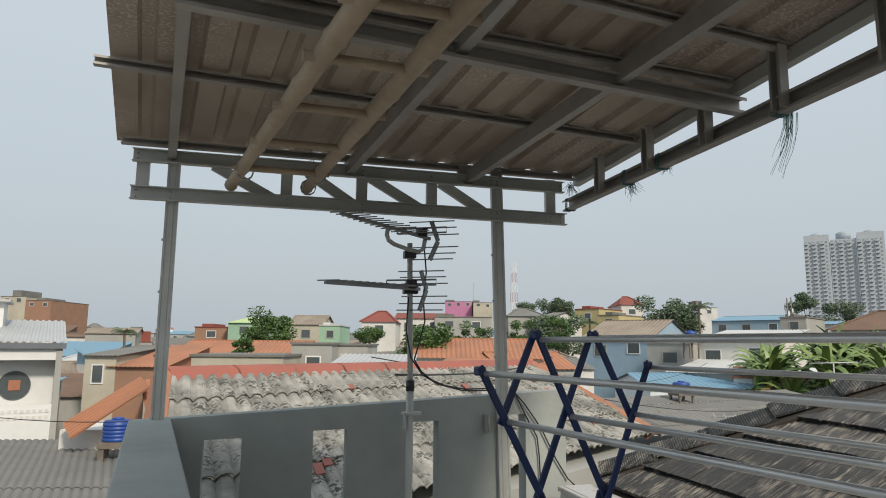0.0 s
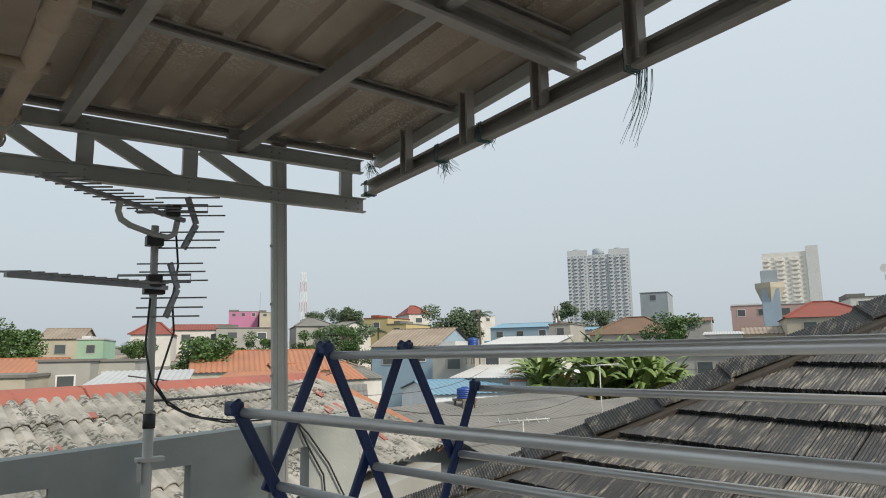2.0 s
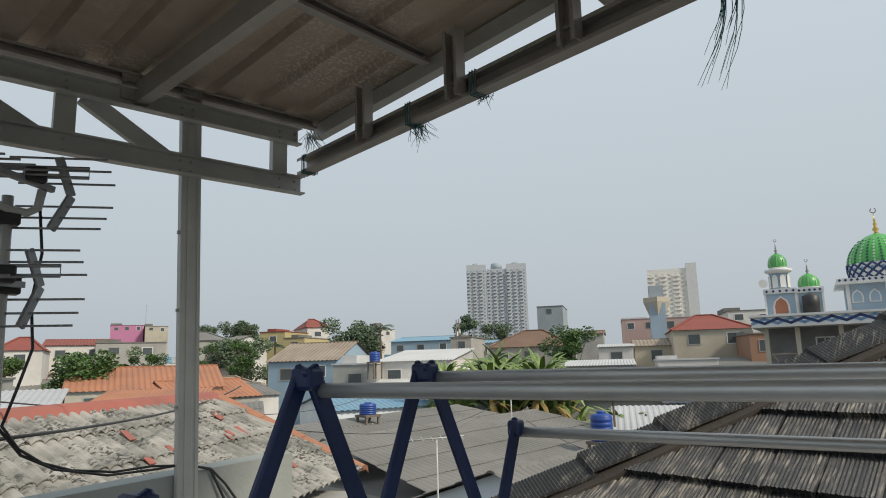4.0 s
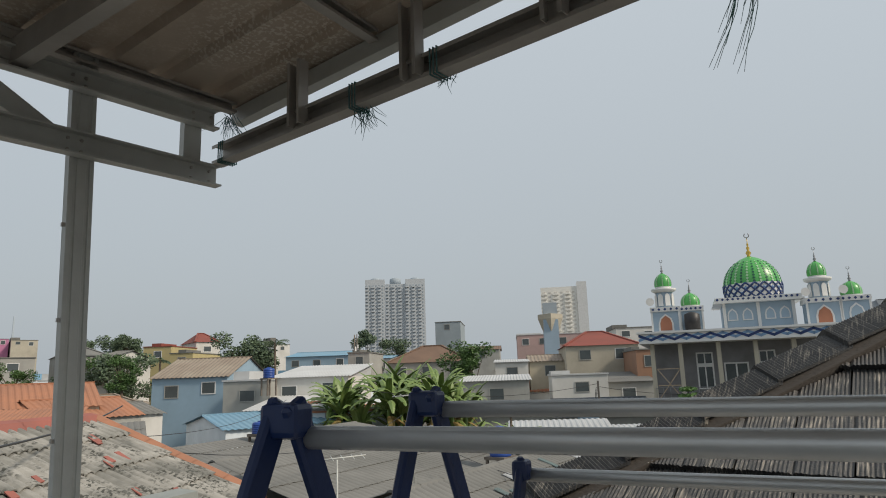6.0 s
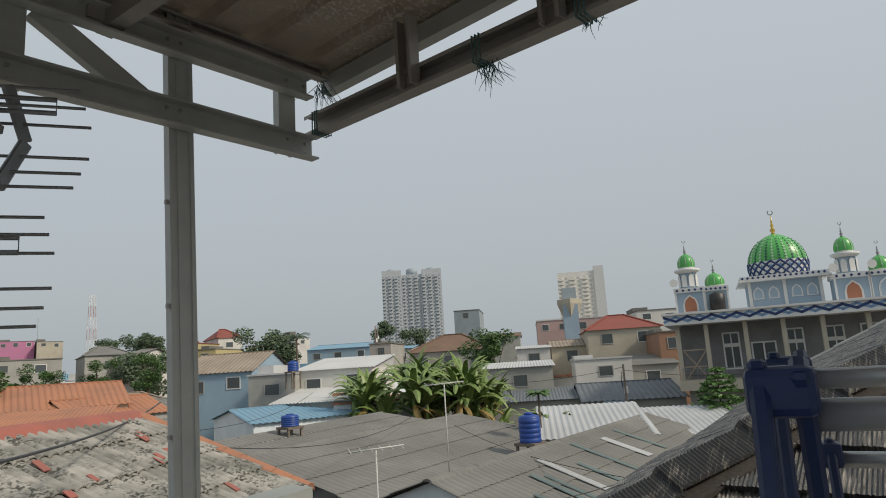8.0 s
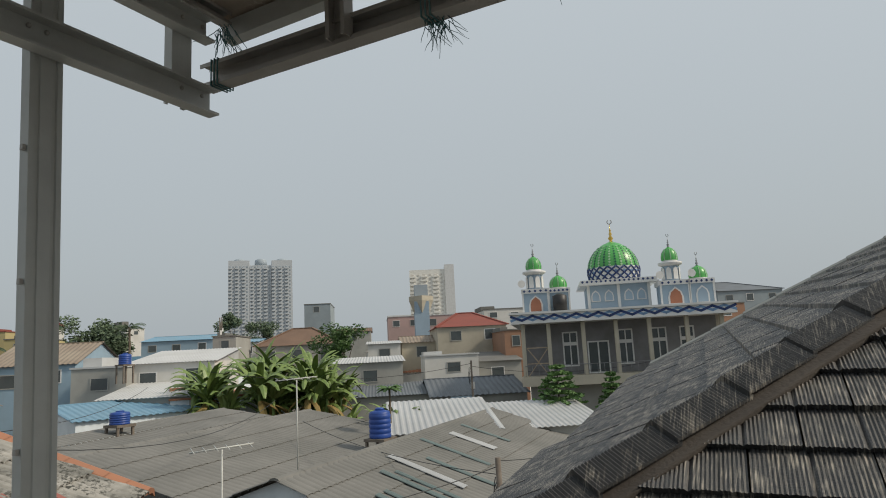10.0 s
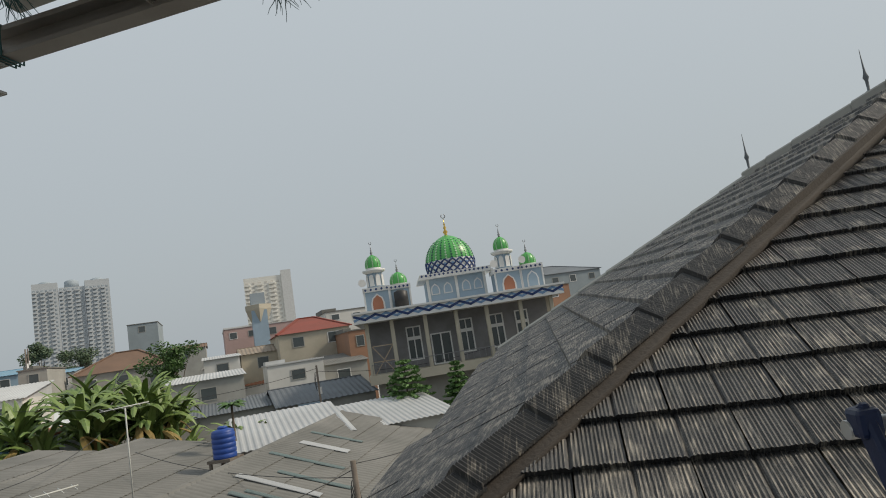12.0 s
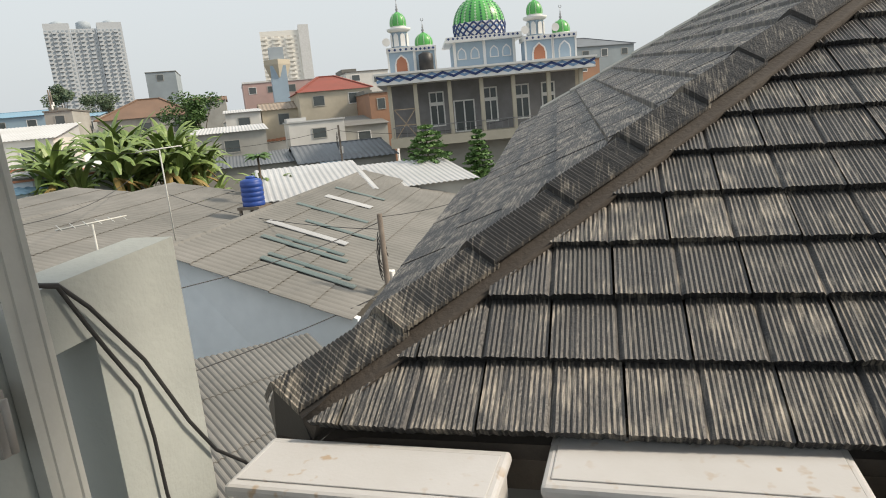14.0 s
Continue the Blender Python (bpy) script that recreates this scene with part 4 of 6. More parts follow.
def house(x, y, w, d, rot, z, rise, roof, wall_mat, roof_mat, windows=None):
    """A plain house: walls from the ground to the eaves, a roof, openings on the side that faces the terrace."""
    t = thing("house", "%s house with a %s %s roof" % (wall_mat.name.replace("_", " "), roof_mat.name.replace("_", " "), roof), "house", "houses of the neighbourhood", at=pose(x, y, 0, 0, 0, rot))
    rng = random.Random(int(x * 10) * 7 + int(y * 10))
    part("wall", boxes((-w / 2, w / 2, -d / 2, d / 2, GZ, z)), wall_mat, t)
    o = 0.25
    bm = bmesh.new()
    if roof == "flat":
        box(bm, -w / 2 - 0.1, w / 2 + 0.1, -d / 2 - 0.1, d / 2 + 0.1, z + 0.004, z + 0.14)
        if rise > 0.2:
            box(bm, -w / 2, -w / 2 + w * 0.35, -d / 4, d / 4, z + 0.14, z + rise + 0.14)
    elif roof == "shed":
        fluted(bm, (-w / 2 - o, -d / 2 - o, z + 0.02), (w / 2 + o, -d / 2 - o, z + 0.02), (w / 2 + o, d / 2 + o, z + rise + 0.02), (-w / 2 - o, d / 2 + o, z + rise + 0.02), max(6, int(w / 0.25)), 0.035, 0.03)
        prism(bm, [(-d / 2, z), (d / 2, z), (d / 2, z + rise)], w, Matrix.Translation((-w / 2, 0, 0)) @ Matrix(((0, 1, 0, 0), (1, 0, 0, 0), (0, 0, 1, 0), (0, 0, 0, 1))))
    elif roof == "gable":
        for s in (-1, 1):
            fluted(bm, (-w / 2 - o, s * (d / 2 + o), z), (w / 2 + o, s * (d / 2 + o), z), (w / 2 + o, 0, z + rise + 0.05), (-w / 2 - o, 0, z + rise + 0.05), max(6, int(w / 0.4)), 0.05, 0.03)
        box(bm, -w / 2 - o, w / 2 + o, -0.14, 0.14, z + rise + 0.03, z + rise + 0.13)
        for s in (-1, 1):
            g = bmesh.new()
            prism(g, [(-d / 2, z), (d / 2, z), (0, z + rise)], 0.15, Matrix.Translation((s * (w / 2 - 0.08) - 0.075, 0, 0)) @ Matrix(((0, 1, 0, 0), (1, 0, 0, 0), (0, 0, 1, 0), (0, 0, 0, 1))))
            bmesh.ops.recalc_face_normals(g, faces=g.faces[:])
            part("gable_wall", g, wall_mat, t)
    else:
        a = [bm.verts.new(v) for v in ((-w / 2 - o, -d / 2 - o, z), (w / 2 + o, -d / 2 - o, z), (w / 2 + o, d / 2 + o, z), (-w / 2 - o, d / 2 + o, z))]
        r = max(w * 0.12, (w - d) / 2)
        b = [bm.verts.new((-r, 0, z + rise)), bm.verts.new((r, 0, z + rise))]
        for f in ((a[0], a[1], b[1], b[0]), (a[1], a[2], b[1]), (a[2], a[3], b[0], b[1]), (a[3], a[0], b[0]), (a[3], a[2], a[1], a[0])):
            bm.faces.new(f)
        for p, q in ((a[0].co, b[0].co), (a[1].co, b[1].co), (b[0].co, b[1].co)):
            bar(bm, p + Vector((0, 0, 0.05)), q + Vector((0, 0, 0.05)), 0.3, 0.12)
    bmesh.ops.recalc_face_normals(bm, faces=bm.faces[:])
    part("roof", bm, roof_mat, t)
    n = windows if windows is not None else (max(1, int(w / 3.2)) if z > 0.3 else 0)
    for i in range(n):
        cx = -w / 2 + w * (i + 0.5) / n + rng.uniform(-0.2, 0.2)
        hw, zt = min(0.6, w * 0.16), z - rng.uniform(0.45, 0.8)
        zb = zt - rng.uniform(0.8, 1.2)
        win = part("window", boxes((cx - hw - 0.08, cx + hw + 0.08, -d / 2 - 0.05, -d / 2 - 0.003, zb - 0.08, zb), (cx - hw - 0.08, cx + hw + 0.08, -d / 2 - 0.05, -d / 2 - 0.003, zt, zt + 0.08), (cx - hw - 0.08, cx - hw, -d / 2 - 0.05, -d / 2 - 0.003, zb, zt), (cx + hw, cx + hw + 0.08, -d / 2 - 0.05, -d / 2 - 0.003, zb, zt)), PAINT_WHITE if rng.random() < 0.5 else PLASTER_GREY, t)
        part("pane", boxes((cx - hw, cx + hw, -d / 2 - 0.03, -d / 2 - 0.004, zb, zt)), GLASS_DARK, win)
    return t


def leaf_cloud(bm, c, r, n, size, rng, flat=0.8):
    for _ in range(n):
        v = Vector((rng.gauss(0, 1), rng.gauss(0, 1), rng.gauss(0, 1))).normalized() * (rng.random() ** 0.4)
        p = Vector(c) + Vector((v.x * r, v.y * r, v.z * r * flat))
        a = Vector((rng.uniform(-1, 1), rng.uniform(-1, 1), rng.uniform(-0.5, 0.5))).normalized()
        b = a.orthogonal().normalized()
        b = Matrix.Rotation(rng.uniform(0, 6.28), 3, a) @ b
        s = size * rng.uniform(0.6, 1.4)
        q = [bm.verts.new(p + a * s), bm.verts.new(p + b * s * 0.55), bm.verts.new(p - a * s), bm.verts.new(p - b * s * 0.55)]
        bm.faces.new(q)


def tree(x, y, top, w, h):
    rng = random.Random(int(x * 100 + y))
    # far crowns take the leaf colour that has haze put into it
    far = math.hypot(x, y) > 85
    w, h = w * 1.15, h * 1.5
    t = thing("tree", "leafy green broadleaf tree among the roofs", "tree", "trees of the neighbourhood")
    bm = bmesh.new()
    tube(bm, [(x, y, GZ), (x + 0.1, y, (GZ + top - h) / 2), (x, y + 0.1, top - h * 0.6)], 0.25, 8, 0.1)
    crown = bmesh.new()
    for i in range(15):
        c = (x + rng.uniform(-0.4, 0.4) * w, y + rng.uniform(-0.3, 0.3) * w, top - h * rng.uniform(0.16, 0.9))
        tube(bm, [(x, y, top - h * 0.9), (0.5 * (x + c[0]), 0.5 * (y + c[1]), 0.5 * (top - h * 0.8 + c[2])), c], 0.07, 5, 0.02)
        leaf_cloud(crown, c, w * rng.uniform(0.14, 0.24), 330, max(0.09, w * 0.026), rng)
    part("trunk", bm, BARK, t)
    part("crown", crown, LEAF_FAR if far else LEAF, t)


def frond(bm, p, d, length, width, droop, rng, leaflets=0):
    """One arching leaf: a blade (banana) or, with leaflets, a feathered rib (palm)."""
    d = Vector(d).normalized()
    side = d.cross(Vector((0, 0, 1)))
    side = side.normalized() if side.length > 0.01 else Vector((1, 0, 0))
    pts, n = [Vector(p)], 7
    v = d.copy()
    for i in range(n):
        v = (v + Vector((0, 0, -droop * (i + 1) / n))).normalized()
        pts.append(pts[-1] + v * length / n)
    if leaflets:
        tube(bm, pts, 0.03, 4, 0.008)
        for k in range(leaflets):
            s = 0.15 + 0.83 * k / leaflets
            f = s * n
            c = pts[int(f)].lerp(pts[min(n, int(f) + 1)], f - int(f))
            for sg in (-1, 1):
                e = c + (side * sg * 0.9 + v * 0.35 + Vector((0, 0, -0.55 - rng.uniform(0, 0.4)))).normalized() * width * (1 - 0.5 * s)
                bm.faces.new([bm.verts.new(c - d * 0.03), bm.verts.new(c + d * 0.04), bm.verts.new(e)])
        return
    prev = None
    for i, c in enumerate(pts):
        s = i / n
        w = width * (0.12 if i == 0 else math.sin(math.pi * min(0.97, 0.12 + 0.86 * s)) ** 0.6)
        sag = Vector((0, 0, 0.25 * w))
        tear = rng.uniform(0.75, 1.0)
        row = [bm.verts.new(c + side * w * 0.5 * tear - sag), bm.verts.new(c), bm.verts.new(c - side * w * 0.5 * rng.uniform(0.75, 1) - sag)]
        if prev:
            bm.faces.new((prev[0], prev[1], row[1], row[0]))
            bm.faces.new((prev[1], prev[2], row[2], row[1]))
        prev = row


def palm(x, y, top, w, h):
    rng = random.Random(int(x * 31 + y))
    t = thing("palm_tree", "coconut palm with drooping feathered fronds", "palm", "palms of the neighbourhood")
    part("trunk", tube(bmesh.new(), [(x, y, GZ), (x + 0.2, y, (GZ + top) / 2), (x, y, top - h * 0.4)], 0.2, 8, 0.13), BARK, t)
    bm = bmesh.new()
    for i in range(15):
        a = 2.4 * i
        frond(bm, (x, y, top - h * 0.42), (math.cos(a), math.sin(a), rng.uniform(-0.1, 1.0)), w * rng.uniform(0.55, 0.75), w * 0.2, 0.35, rng, 16)
    # beyond 85 m the frond colour carries the haze as well
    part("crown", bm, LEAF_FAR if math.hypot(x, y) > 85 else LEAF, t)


def banana(x, y, top, leaf, seed):
    rng = random.Random(seed)
    t = thing("banana_plant", "tall banana plant with broad torn green leaves", "banana plant", "banana clump")
    part("stem", tube(bmesh.new(), [(x, y, GZ), (x, y, top - leaf * 0.8)], 0.2, 8, 0.1), LEAF_BANANA, t)
    bm = bmesh.new()
    n = 17
    for i in range(n):
        a = 2.4 * i + rng.uniform(-0.3, 0.3)
        up = rng.uniform(0.7, 3.2)
        frond(bm, (x, y, top - leaf * 0.85), (math.cos(a), math.sin(a), up), leaf * rng.uniform(0.8, 1.1), leaf * 0.17, rng.uniform(0.2, 0.62), rng)
    part("crown", bm, LEAF_BANANA, t)
    bm = bmesh.new()
    for i in range(3):
        a = rng.uniform(0, 6.28)
        frond(bm, (x, y, top - leaf * 0.95), (math.cos(a), math.sin(a), -0.2), leaf * 0.7, leaf * 0.15, 0.5, rng)
    part("dead_leaves", bm, LEAF_DRY, t)


def conifer(x, y, top, w, h):
    rng = random.Random(int(x * 17 + y))
    t = thing("conifer", "young bright green conifer before the mosque", "conifer", "conifers by the mosque")
    part("trunk", tube(bmesh.new(), [(x, y, GZ), (x, y, top)], 0.14, 8, 0.02), BARK, t)
    bm = bmesh.new()
    for tier in range(11):
        z = top - 0.2 - (h + 1.0) * tier / 11
        r = 0.1 * w + 0.62 * w * (tier / 10) ** 0.8
        for i in range(10):
            a = 6.283 * i / 10 + tier
            d = Vector((math.cos(a), math.sin(a), -0.05 + rng.uniform(-0.1, 0.25)))
            rr = r * rng.uniform(0.7, 1.1)
            for k in range(9):
                c = Vector((x, y, z)) + d * rr * (k + 1) / 9
                leaf_cloud(bm, c, 0.16, 5, 0.12, rng, 0.5)
    part("crown", bm, LEAF_CONIFER, t)


def water_tank(x, y, z, r, h, label="blue plastic water tank standing on a roof"):
    t = thing("water_tank", label, "water tank", "water tanks on roofs")
    bm = bmesh.new()
    prof = [(r * 0.97, 0)]
    for k in range(5):
        prof += [(r, h * (0.03 + 0.17 * k)), (r, h * (0.13 + 0.17 * k)), (r * 0.96, h * (0.15 + 0.17 * k)), (r * 0.96, h * (0.18 + 0.17 * k))]
    prof += [(r * 0.9, h * 0.93), (r * 0.4, h * 0.99)]
    lathe(bm, prof, 24, (x, y, z))
    part("drum", bm, TANK_BLUE, t)
    part("lid", lathe(bmesh.new(), [(r * 0.42, h * 0.985), (r * 0.42, h * 1.04), (r * 0.3, h * 1.07)], 20, (x, y, z)), TANK_BLUE, t)
    part("stand", boxes((x - r * 1.1, x + r * 1.1, y - r * 1.1, y + r * 1.1, z - 0.12, z - 0.004), (x - r, x - r + 0.1, y - r, y - r + 0.1, z - 1.4, z - 0.12), (x + r - 0.1, x + r, y - r, y - r + 0.1, z - 1.4, z - 0.12), (x - r, x - r + 0.1, y + r - 0.1, y + r, z - 1.4, z - 0.12), (x + r - 0.1, x + r, y + r - 0.1, y + r, z - 1.4, z - 0.12)), OLD_WOOD, t)


# Roof with the red ridge, just beyond the parapet
RL, RC = Vector((-1.8, 8.55, 1.2)), Vector((3.95, 12.6, 1.19))
EL, ER = Vector((-1.5, 5.6, 0.25)), Vector((5.0, 10.2, 0.2))
t = sheet_roof("mossy_roof", "lichen-stained corrugated fibre-cement roof with red ridge", EL, ER, RC, RL, MOSSY, 0.17, 0.042, 4, 0.025)
ridge_caps(t, RL + Vector((0, 0, 0.03)), RC + Vector((0, 0, 0.03)), 0.2, RIDGE_RED, 9, 0.1)
ridge_caps(t, RL + Vector((0, 0, 0.03)), EL + Vector((0, 0, 0.03)), 0.13, TILE_ORANGE, 10, 0.08, "hip_tile")
ridge_caps(t, RC + Vector((0, 0, 0.04)), ER + Vector((0, 0, 0.04)), 0.2, TILE_ORANGE, 11, 0.1, "hip_tile")
part("back_slope", fluted(bmesh.new(), RC + Vector((0.3, 1.6, -0.9)), RL + Vector((0.6, 1.6, -0.9)), RL, RC, 30, 0.05, 0.012, WAVE), ASBESTOS, t)
rngp = random.Random(4)
for i in range(16):
    u, v = rngp.uniform(0.05, 0.95), rngp.uniform(0.15, 0.9)
    c = EL.lerp(ER, u).lerp(RL.lerp(RC, u), v)
    bm = bmesh.new()
    d, s = (RL - EL).normalized(), (ER - EL).normalized()
    nn = s.cross(d).normalized()
    m = Matrix((s, d, nn)).transposed().to_4x4()
    m.translation = c + nn * 0.046
    box(bm, -0.05, 0.05, -rngp.uniform(0.05, 0.2), 0.08, 0, 0.01, m)
    part("red_patch", bm, RIDGE_RED, t)
tagged(obj("wall_mossy_house", boxes((-2.2, 3.2, -1.6, 1.0, -7, 0.1), m=pose(0.9, 9.0, 0, 0, 0, 35)), PLASTER_GREY), "grey plastered walls under the mossy roof", "wall", kind="structure")

# Long fibre-cement roofs
A3, B3 = Vector((12.9, 15.45, -1.3)), Vector((31.6, 17.6, -1.3))
C3, D3 = Vector((12.7, 10.25, -3.0)), Vector((32.5, 12.4, -3.0))
t = sheet_roof("long_roof", "wide grey fibre-cement roof with translucent strips", C3, D3, B3, A3, ASBESTOS, 0.3, 0.035, 5, 0.03)
ridge_caps(t, A3, B3, 0.22, ASBESTOS, 16)
part("back_slope", fluted(bmesh.new(), B3 + Vector((-0.5, 5.0, -1.7)), A3 + Vector((-0.5, 5.0, -1.7)), A3, B3, 60, 0.035, 0.012, WAVE, 4, 0.03), ASBESTOS, t)
STRIP = material("translucent_green_strip", (0.15, 0.205, 0.2), (0.18, 0.21, 0.2), 0.5, 0, 2, 0.5, 0)
for u0, v0, v1, mt, w in ((0.09, 0.1, 0.6, STRIP, 0.012), (0.115, 0.15, 0.6, STRIP, 0.01), (0.18, 0.25, 0.75, STRIP, 0.012), (0.205, 0.3, 0.7, STRIP, 0.01), (0.26, 0.35, 0.85, ZINC_WHITE, 0.018), (0.33, 0.25, 0.7, STRIP, 0.012), (0.43, 0.4, 0.9, STRIP, 0.012), (0.55, 0.5, 0.85, ZINC_WHITE, 0.025), (0.66, 0.5, 0.9, STRIP, 0.012)):
    nn = (D3 - C3).cross(A3 - C3).normalized() * 0.075
    p = lambda u, v: C3.lerp(D3, u).lerp(A3.lerp(B3, u), v) + nn
    part("light_strip", fluted(bmesh.new(), p(u0, v0), p(u0 + w, v0), p(u0 + w, v1), p(u0, v1), 4, 0.03, 0.01, WAVE), mt, t)
gab = bmesh.new()
for f in ([C3, A3, A3 + Vector((-0.5, 5.0, -1.7)), Vector((12.2, 20.4, GZ)), Vector((12.7, 10.25, GZ))],):
    a = [gab.verts.new(v + Vector((0.3, 0, -0.06))) for v in f]
    b = [gab.verts.new(v + Vector((0.5, 0, -0.06))) for v in f]
    gab.faces.new(a)
    gab.faces.new(b[::-1])
    for i in range(5):
        gab.faces.new((a[i], a[(i + 1) % 5], b[(i + 1) % 5], b[i]))
bmesh.ops.recalc_face_normals(gab, faces=gab.faces[:])
tagged(obj("wall_pale_blue", gab, PLASTER_PALEBLUE), "stained pale blue plastered gable wall", "wall", kind="structure")
t = thing("wall_vent", "small dark louvred vent in the pale blue wall", "vent")
part("frame", boxes((13.05, 13.15, 10.7, 11.5, -3.75, -3.35)), GLASS_DARK, t)

A2, B2 = Vector((12.8, 23.6, -0.95)), Vector((28.0, 26.5, -0.98))
t = sheet_roof("long_roof", "broad grey fibre-cement roof in long lapped sheets", (13.4, 16.6, -2.7), (30.6, 19.4, -2.7), B2, A2, ASBESTOS, 0.32, 0.035, 5, 0.03)
ridge_caps(t, A2, B2, 0.22, ASBESTOS, 14)
A1, B1 = Vector((13.4, 29.6, -1.0)), Vector((29.5, 34.2, -1.0))
t = sheet_roof("long_roof", "older grey fibre-cement roof behind a similar one", (13.2, 23.9, -1.9), (29.8, 27.2, -1.9), B1, A1, ASBESTOS, 0.32, 0.035, 4, 0.03)
ridge_caps(t, A1, B1, 0.22, ASBESTOS, 14)
t = sheet_roof("long_roof", "flat grey fibre-cement roof among the houses", (8.0, 26.0, -1.6), (14.0, 30.0, -1.6), (22.0, 46.0, -0.6), (12.0, 44.0, -0.6), ASBESTOS, 0.32, 0.035, 4, 0.03)
tagged(obj("wall_long_roofs", boxes((13.6, 28, 18, 30, -7, -2.75)), PLASTER_GREY), "plain grey walls under the long roofs", "wall", kind="structure")
t = sheet_roof("lean_to_roof", "narrow grey corrugated lean-to roof", (5.4, 8.6, -3.55), (9.4, 8.2, -3.55), (12.4, 11.2, -3.2), (9.6, 14.3, -3.2), ASBESTOS, 0.12, 0.03, 3, 0.02)
t = sheet_roof("zinc_roof", "ribbed grey corrugated roof of a low shed", (-6.2, 9.0, -0.9), (-1.9, 8.2, -0.9), (-3.7, 18.4, -0.75), (-9.0, 19.4, -0.75), ASBESTOS, 0.13, 0.035, 2, 0.02)
ridge_caps(t, (-1.95, 8.2, -0.85), (-3.65, 18.4, -0.7), 0.14, TILE_ORANGE, 24, 0.08, "edge_tile")
tagged(obj("wall_shed", boxes((-6.8, -3.8, 9.5, 18.0, -7, -1.0)), PLASTER_GREY), "plain grey walls under the shed roof", "wall", kind="structure")

house(40.1, 49.3, 6.7, 9, -57, 1.93, 1.13, "shed", PLASTER_WHITE, ZINC_PALE)
house(35.9, 52.3, 4.0, 8, -57, 1.77, 0.70, "flat", PLASTER_GREY, ZINC_PALE)
house(37.3, 62.5, 7.2, 10, -57, 2.27, 1.85, "gable", PLASTER_BLUE, ZINC_BROWN)
house(69.8, 61.2, 10.5, 10, -57, 3.55, 2.27, "hip", PLASTER_GREY, TILE_BROWN)
house(52.8, 39.3, 6.1, 8, -57, 1.10, 0.50, "shed", PLASTER_GREY, ZINC_PALE)
house(59.6, 34.3, 5.2, 6, -57, 1.37, 0.32, "flat", PLASTER_WHITE, ZINC_PALE)
house(65.8, 32.1, 4.5, 8, -58, 0.57, 0.94, "shed", PLASTER_GREY, ASBESTOS)
house(52.2, 28.6, 7.4, 12, -57, -1.69, 1.07, "gable", PLASTER_GREY, ZINC_DARK)
house(84.3, 43.6, 10.2, 10, -57, 3.52, 0.36, "flat", PLASTER_CREAM, ASBESTOS)
house(76.7, 40.4, 8.3, 12, -57, 4.65, 1.91, "hip", PLASTER_CREAM, TILE_RED)
house(68.3, 47.5, 3.8, 7, -57, 3.03, 0.46, "shed", PLASTER_WHITE, ZINC_PALE)
house(74.8, 46.2, 4.9, 8, -57, 3.08, 0.82, "gable", PLASTER_CREAM, ZINC_BROWN)
house(59.0, 63.0, 2.6, 8, -58, 4.73, 0.39, "flat", PLASTER_GREY, ASBESTOS)
house(115.4, 68.6, 13.4, 14, -57, 8.8, 0.4, "flat", PLASTER_PINK, ZINC_PALE)
house(124.6, 100.9, 5.8, 14, -57, 13.92, 0.13, "flat", PLASTER_BLUEGREY, ASBESTOS)
house(104.9, 47.7, 6.7, 14, -57, 8.17, 0.62, "flat", PLASTER_WHITE, ASBESTOS)
house(82.7, 96.9, 11.5, 14, -57, 5.85, 0.95, "gable", PLASTER_BLUE, ZINC_BLUE)
house(70.7, 70.6, 2.7, 10, -57, 4.39, 0.45, "gable", PLASTER_WHITE, ZINC_BLUE)
house(58.4, 108.3, 4.7, 10, -57, 7.79, 0.59, "flat", PLASTER_YELLOW, TILE_RED)
house(57.9, 100.1, 3.6, 10, -57, 6.38, 0.56, "flat", PLASTER_YELLOW, ASBESTOS)
house(43.7, 94.4, 1.9, 10, -57, 5.47, 1.01, "gable", PLASTER_WHITE, ASBESTOS)
house(135.4, 14.3, 12.0, 20, -57, 9.88, 2.33, "hip", PLASTER_BLUEGREY, ZINC_DARK)
house(108.0, 14.9, 5.4, 14, -57, 6.61, 0.38, "flat", PLASTER_BRICK, ASBESTOS)
house(94.7, 70.3, 5.7, 10, -57, 5.87, 0.65, "gable", PLASTER_GREY, TILE_BROWN)
house(71.1, 32.5, 2.4, 10, -57, 3.69, 0.30, "flat", PLASTER_BRICK, ASBESTOS)
house(33.9, 44.4, 6.7, 7, -57, -0.40, 0.90, "shed", PLASTER_GREY, ZINC_PALE)
house(28.9, 19.2, 4.7, 6, -57, -1.83, 0.98, "shed", PLASTER_GREY, ZINC_WHITE)
house(33.5, 15.8, 5.2, 6, -57, -2.12, 0.79, "shed", PLASTER_GREY, ZINC_WHITE)
house(48.0, 34.9, 8.2, 6, -57, -1.58, 0.76, "shed", PLASTER_GREY, ZINC_DARK)
house(-7.1, 51.4, 3.4, 8, -16, -0.08, 1.35, "shed", PLASTER_BRICK, TILE_ORANGE)
house(-9.4, 52.0, 2.0, 8, -16, 0.61, 0.64, "shed", PLASTER_CREAM, ASBESTOS)
house(-1.3, 65.4, 11.0, 10, -16, 0.31, 1.33, "gable", PLASTER_CREAM, TILE_ORANGE)
house(18.6, 59.9, 10.8, 10, -16, 0.35, 1.66, "gable", PLASTER_CREAM, TILE_ORANGE)
house(-1.1, 42.7, 5.1, 6, -16, 0.74, 0.15, "flat", PLASTER_CREAM, ASBESTOS)
house(3.0, 45.4, 2.5, 5, -15, 1.44, 0.14, "flat", PLASTER_GREY, ASBESTOS)
house(5.8, 48.0, 2.4, 6, -16, 1.39, 0.14, "flat", PLASTER_GREY, ASBESTOS)
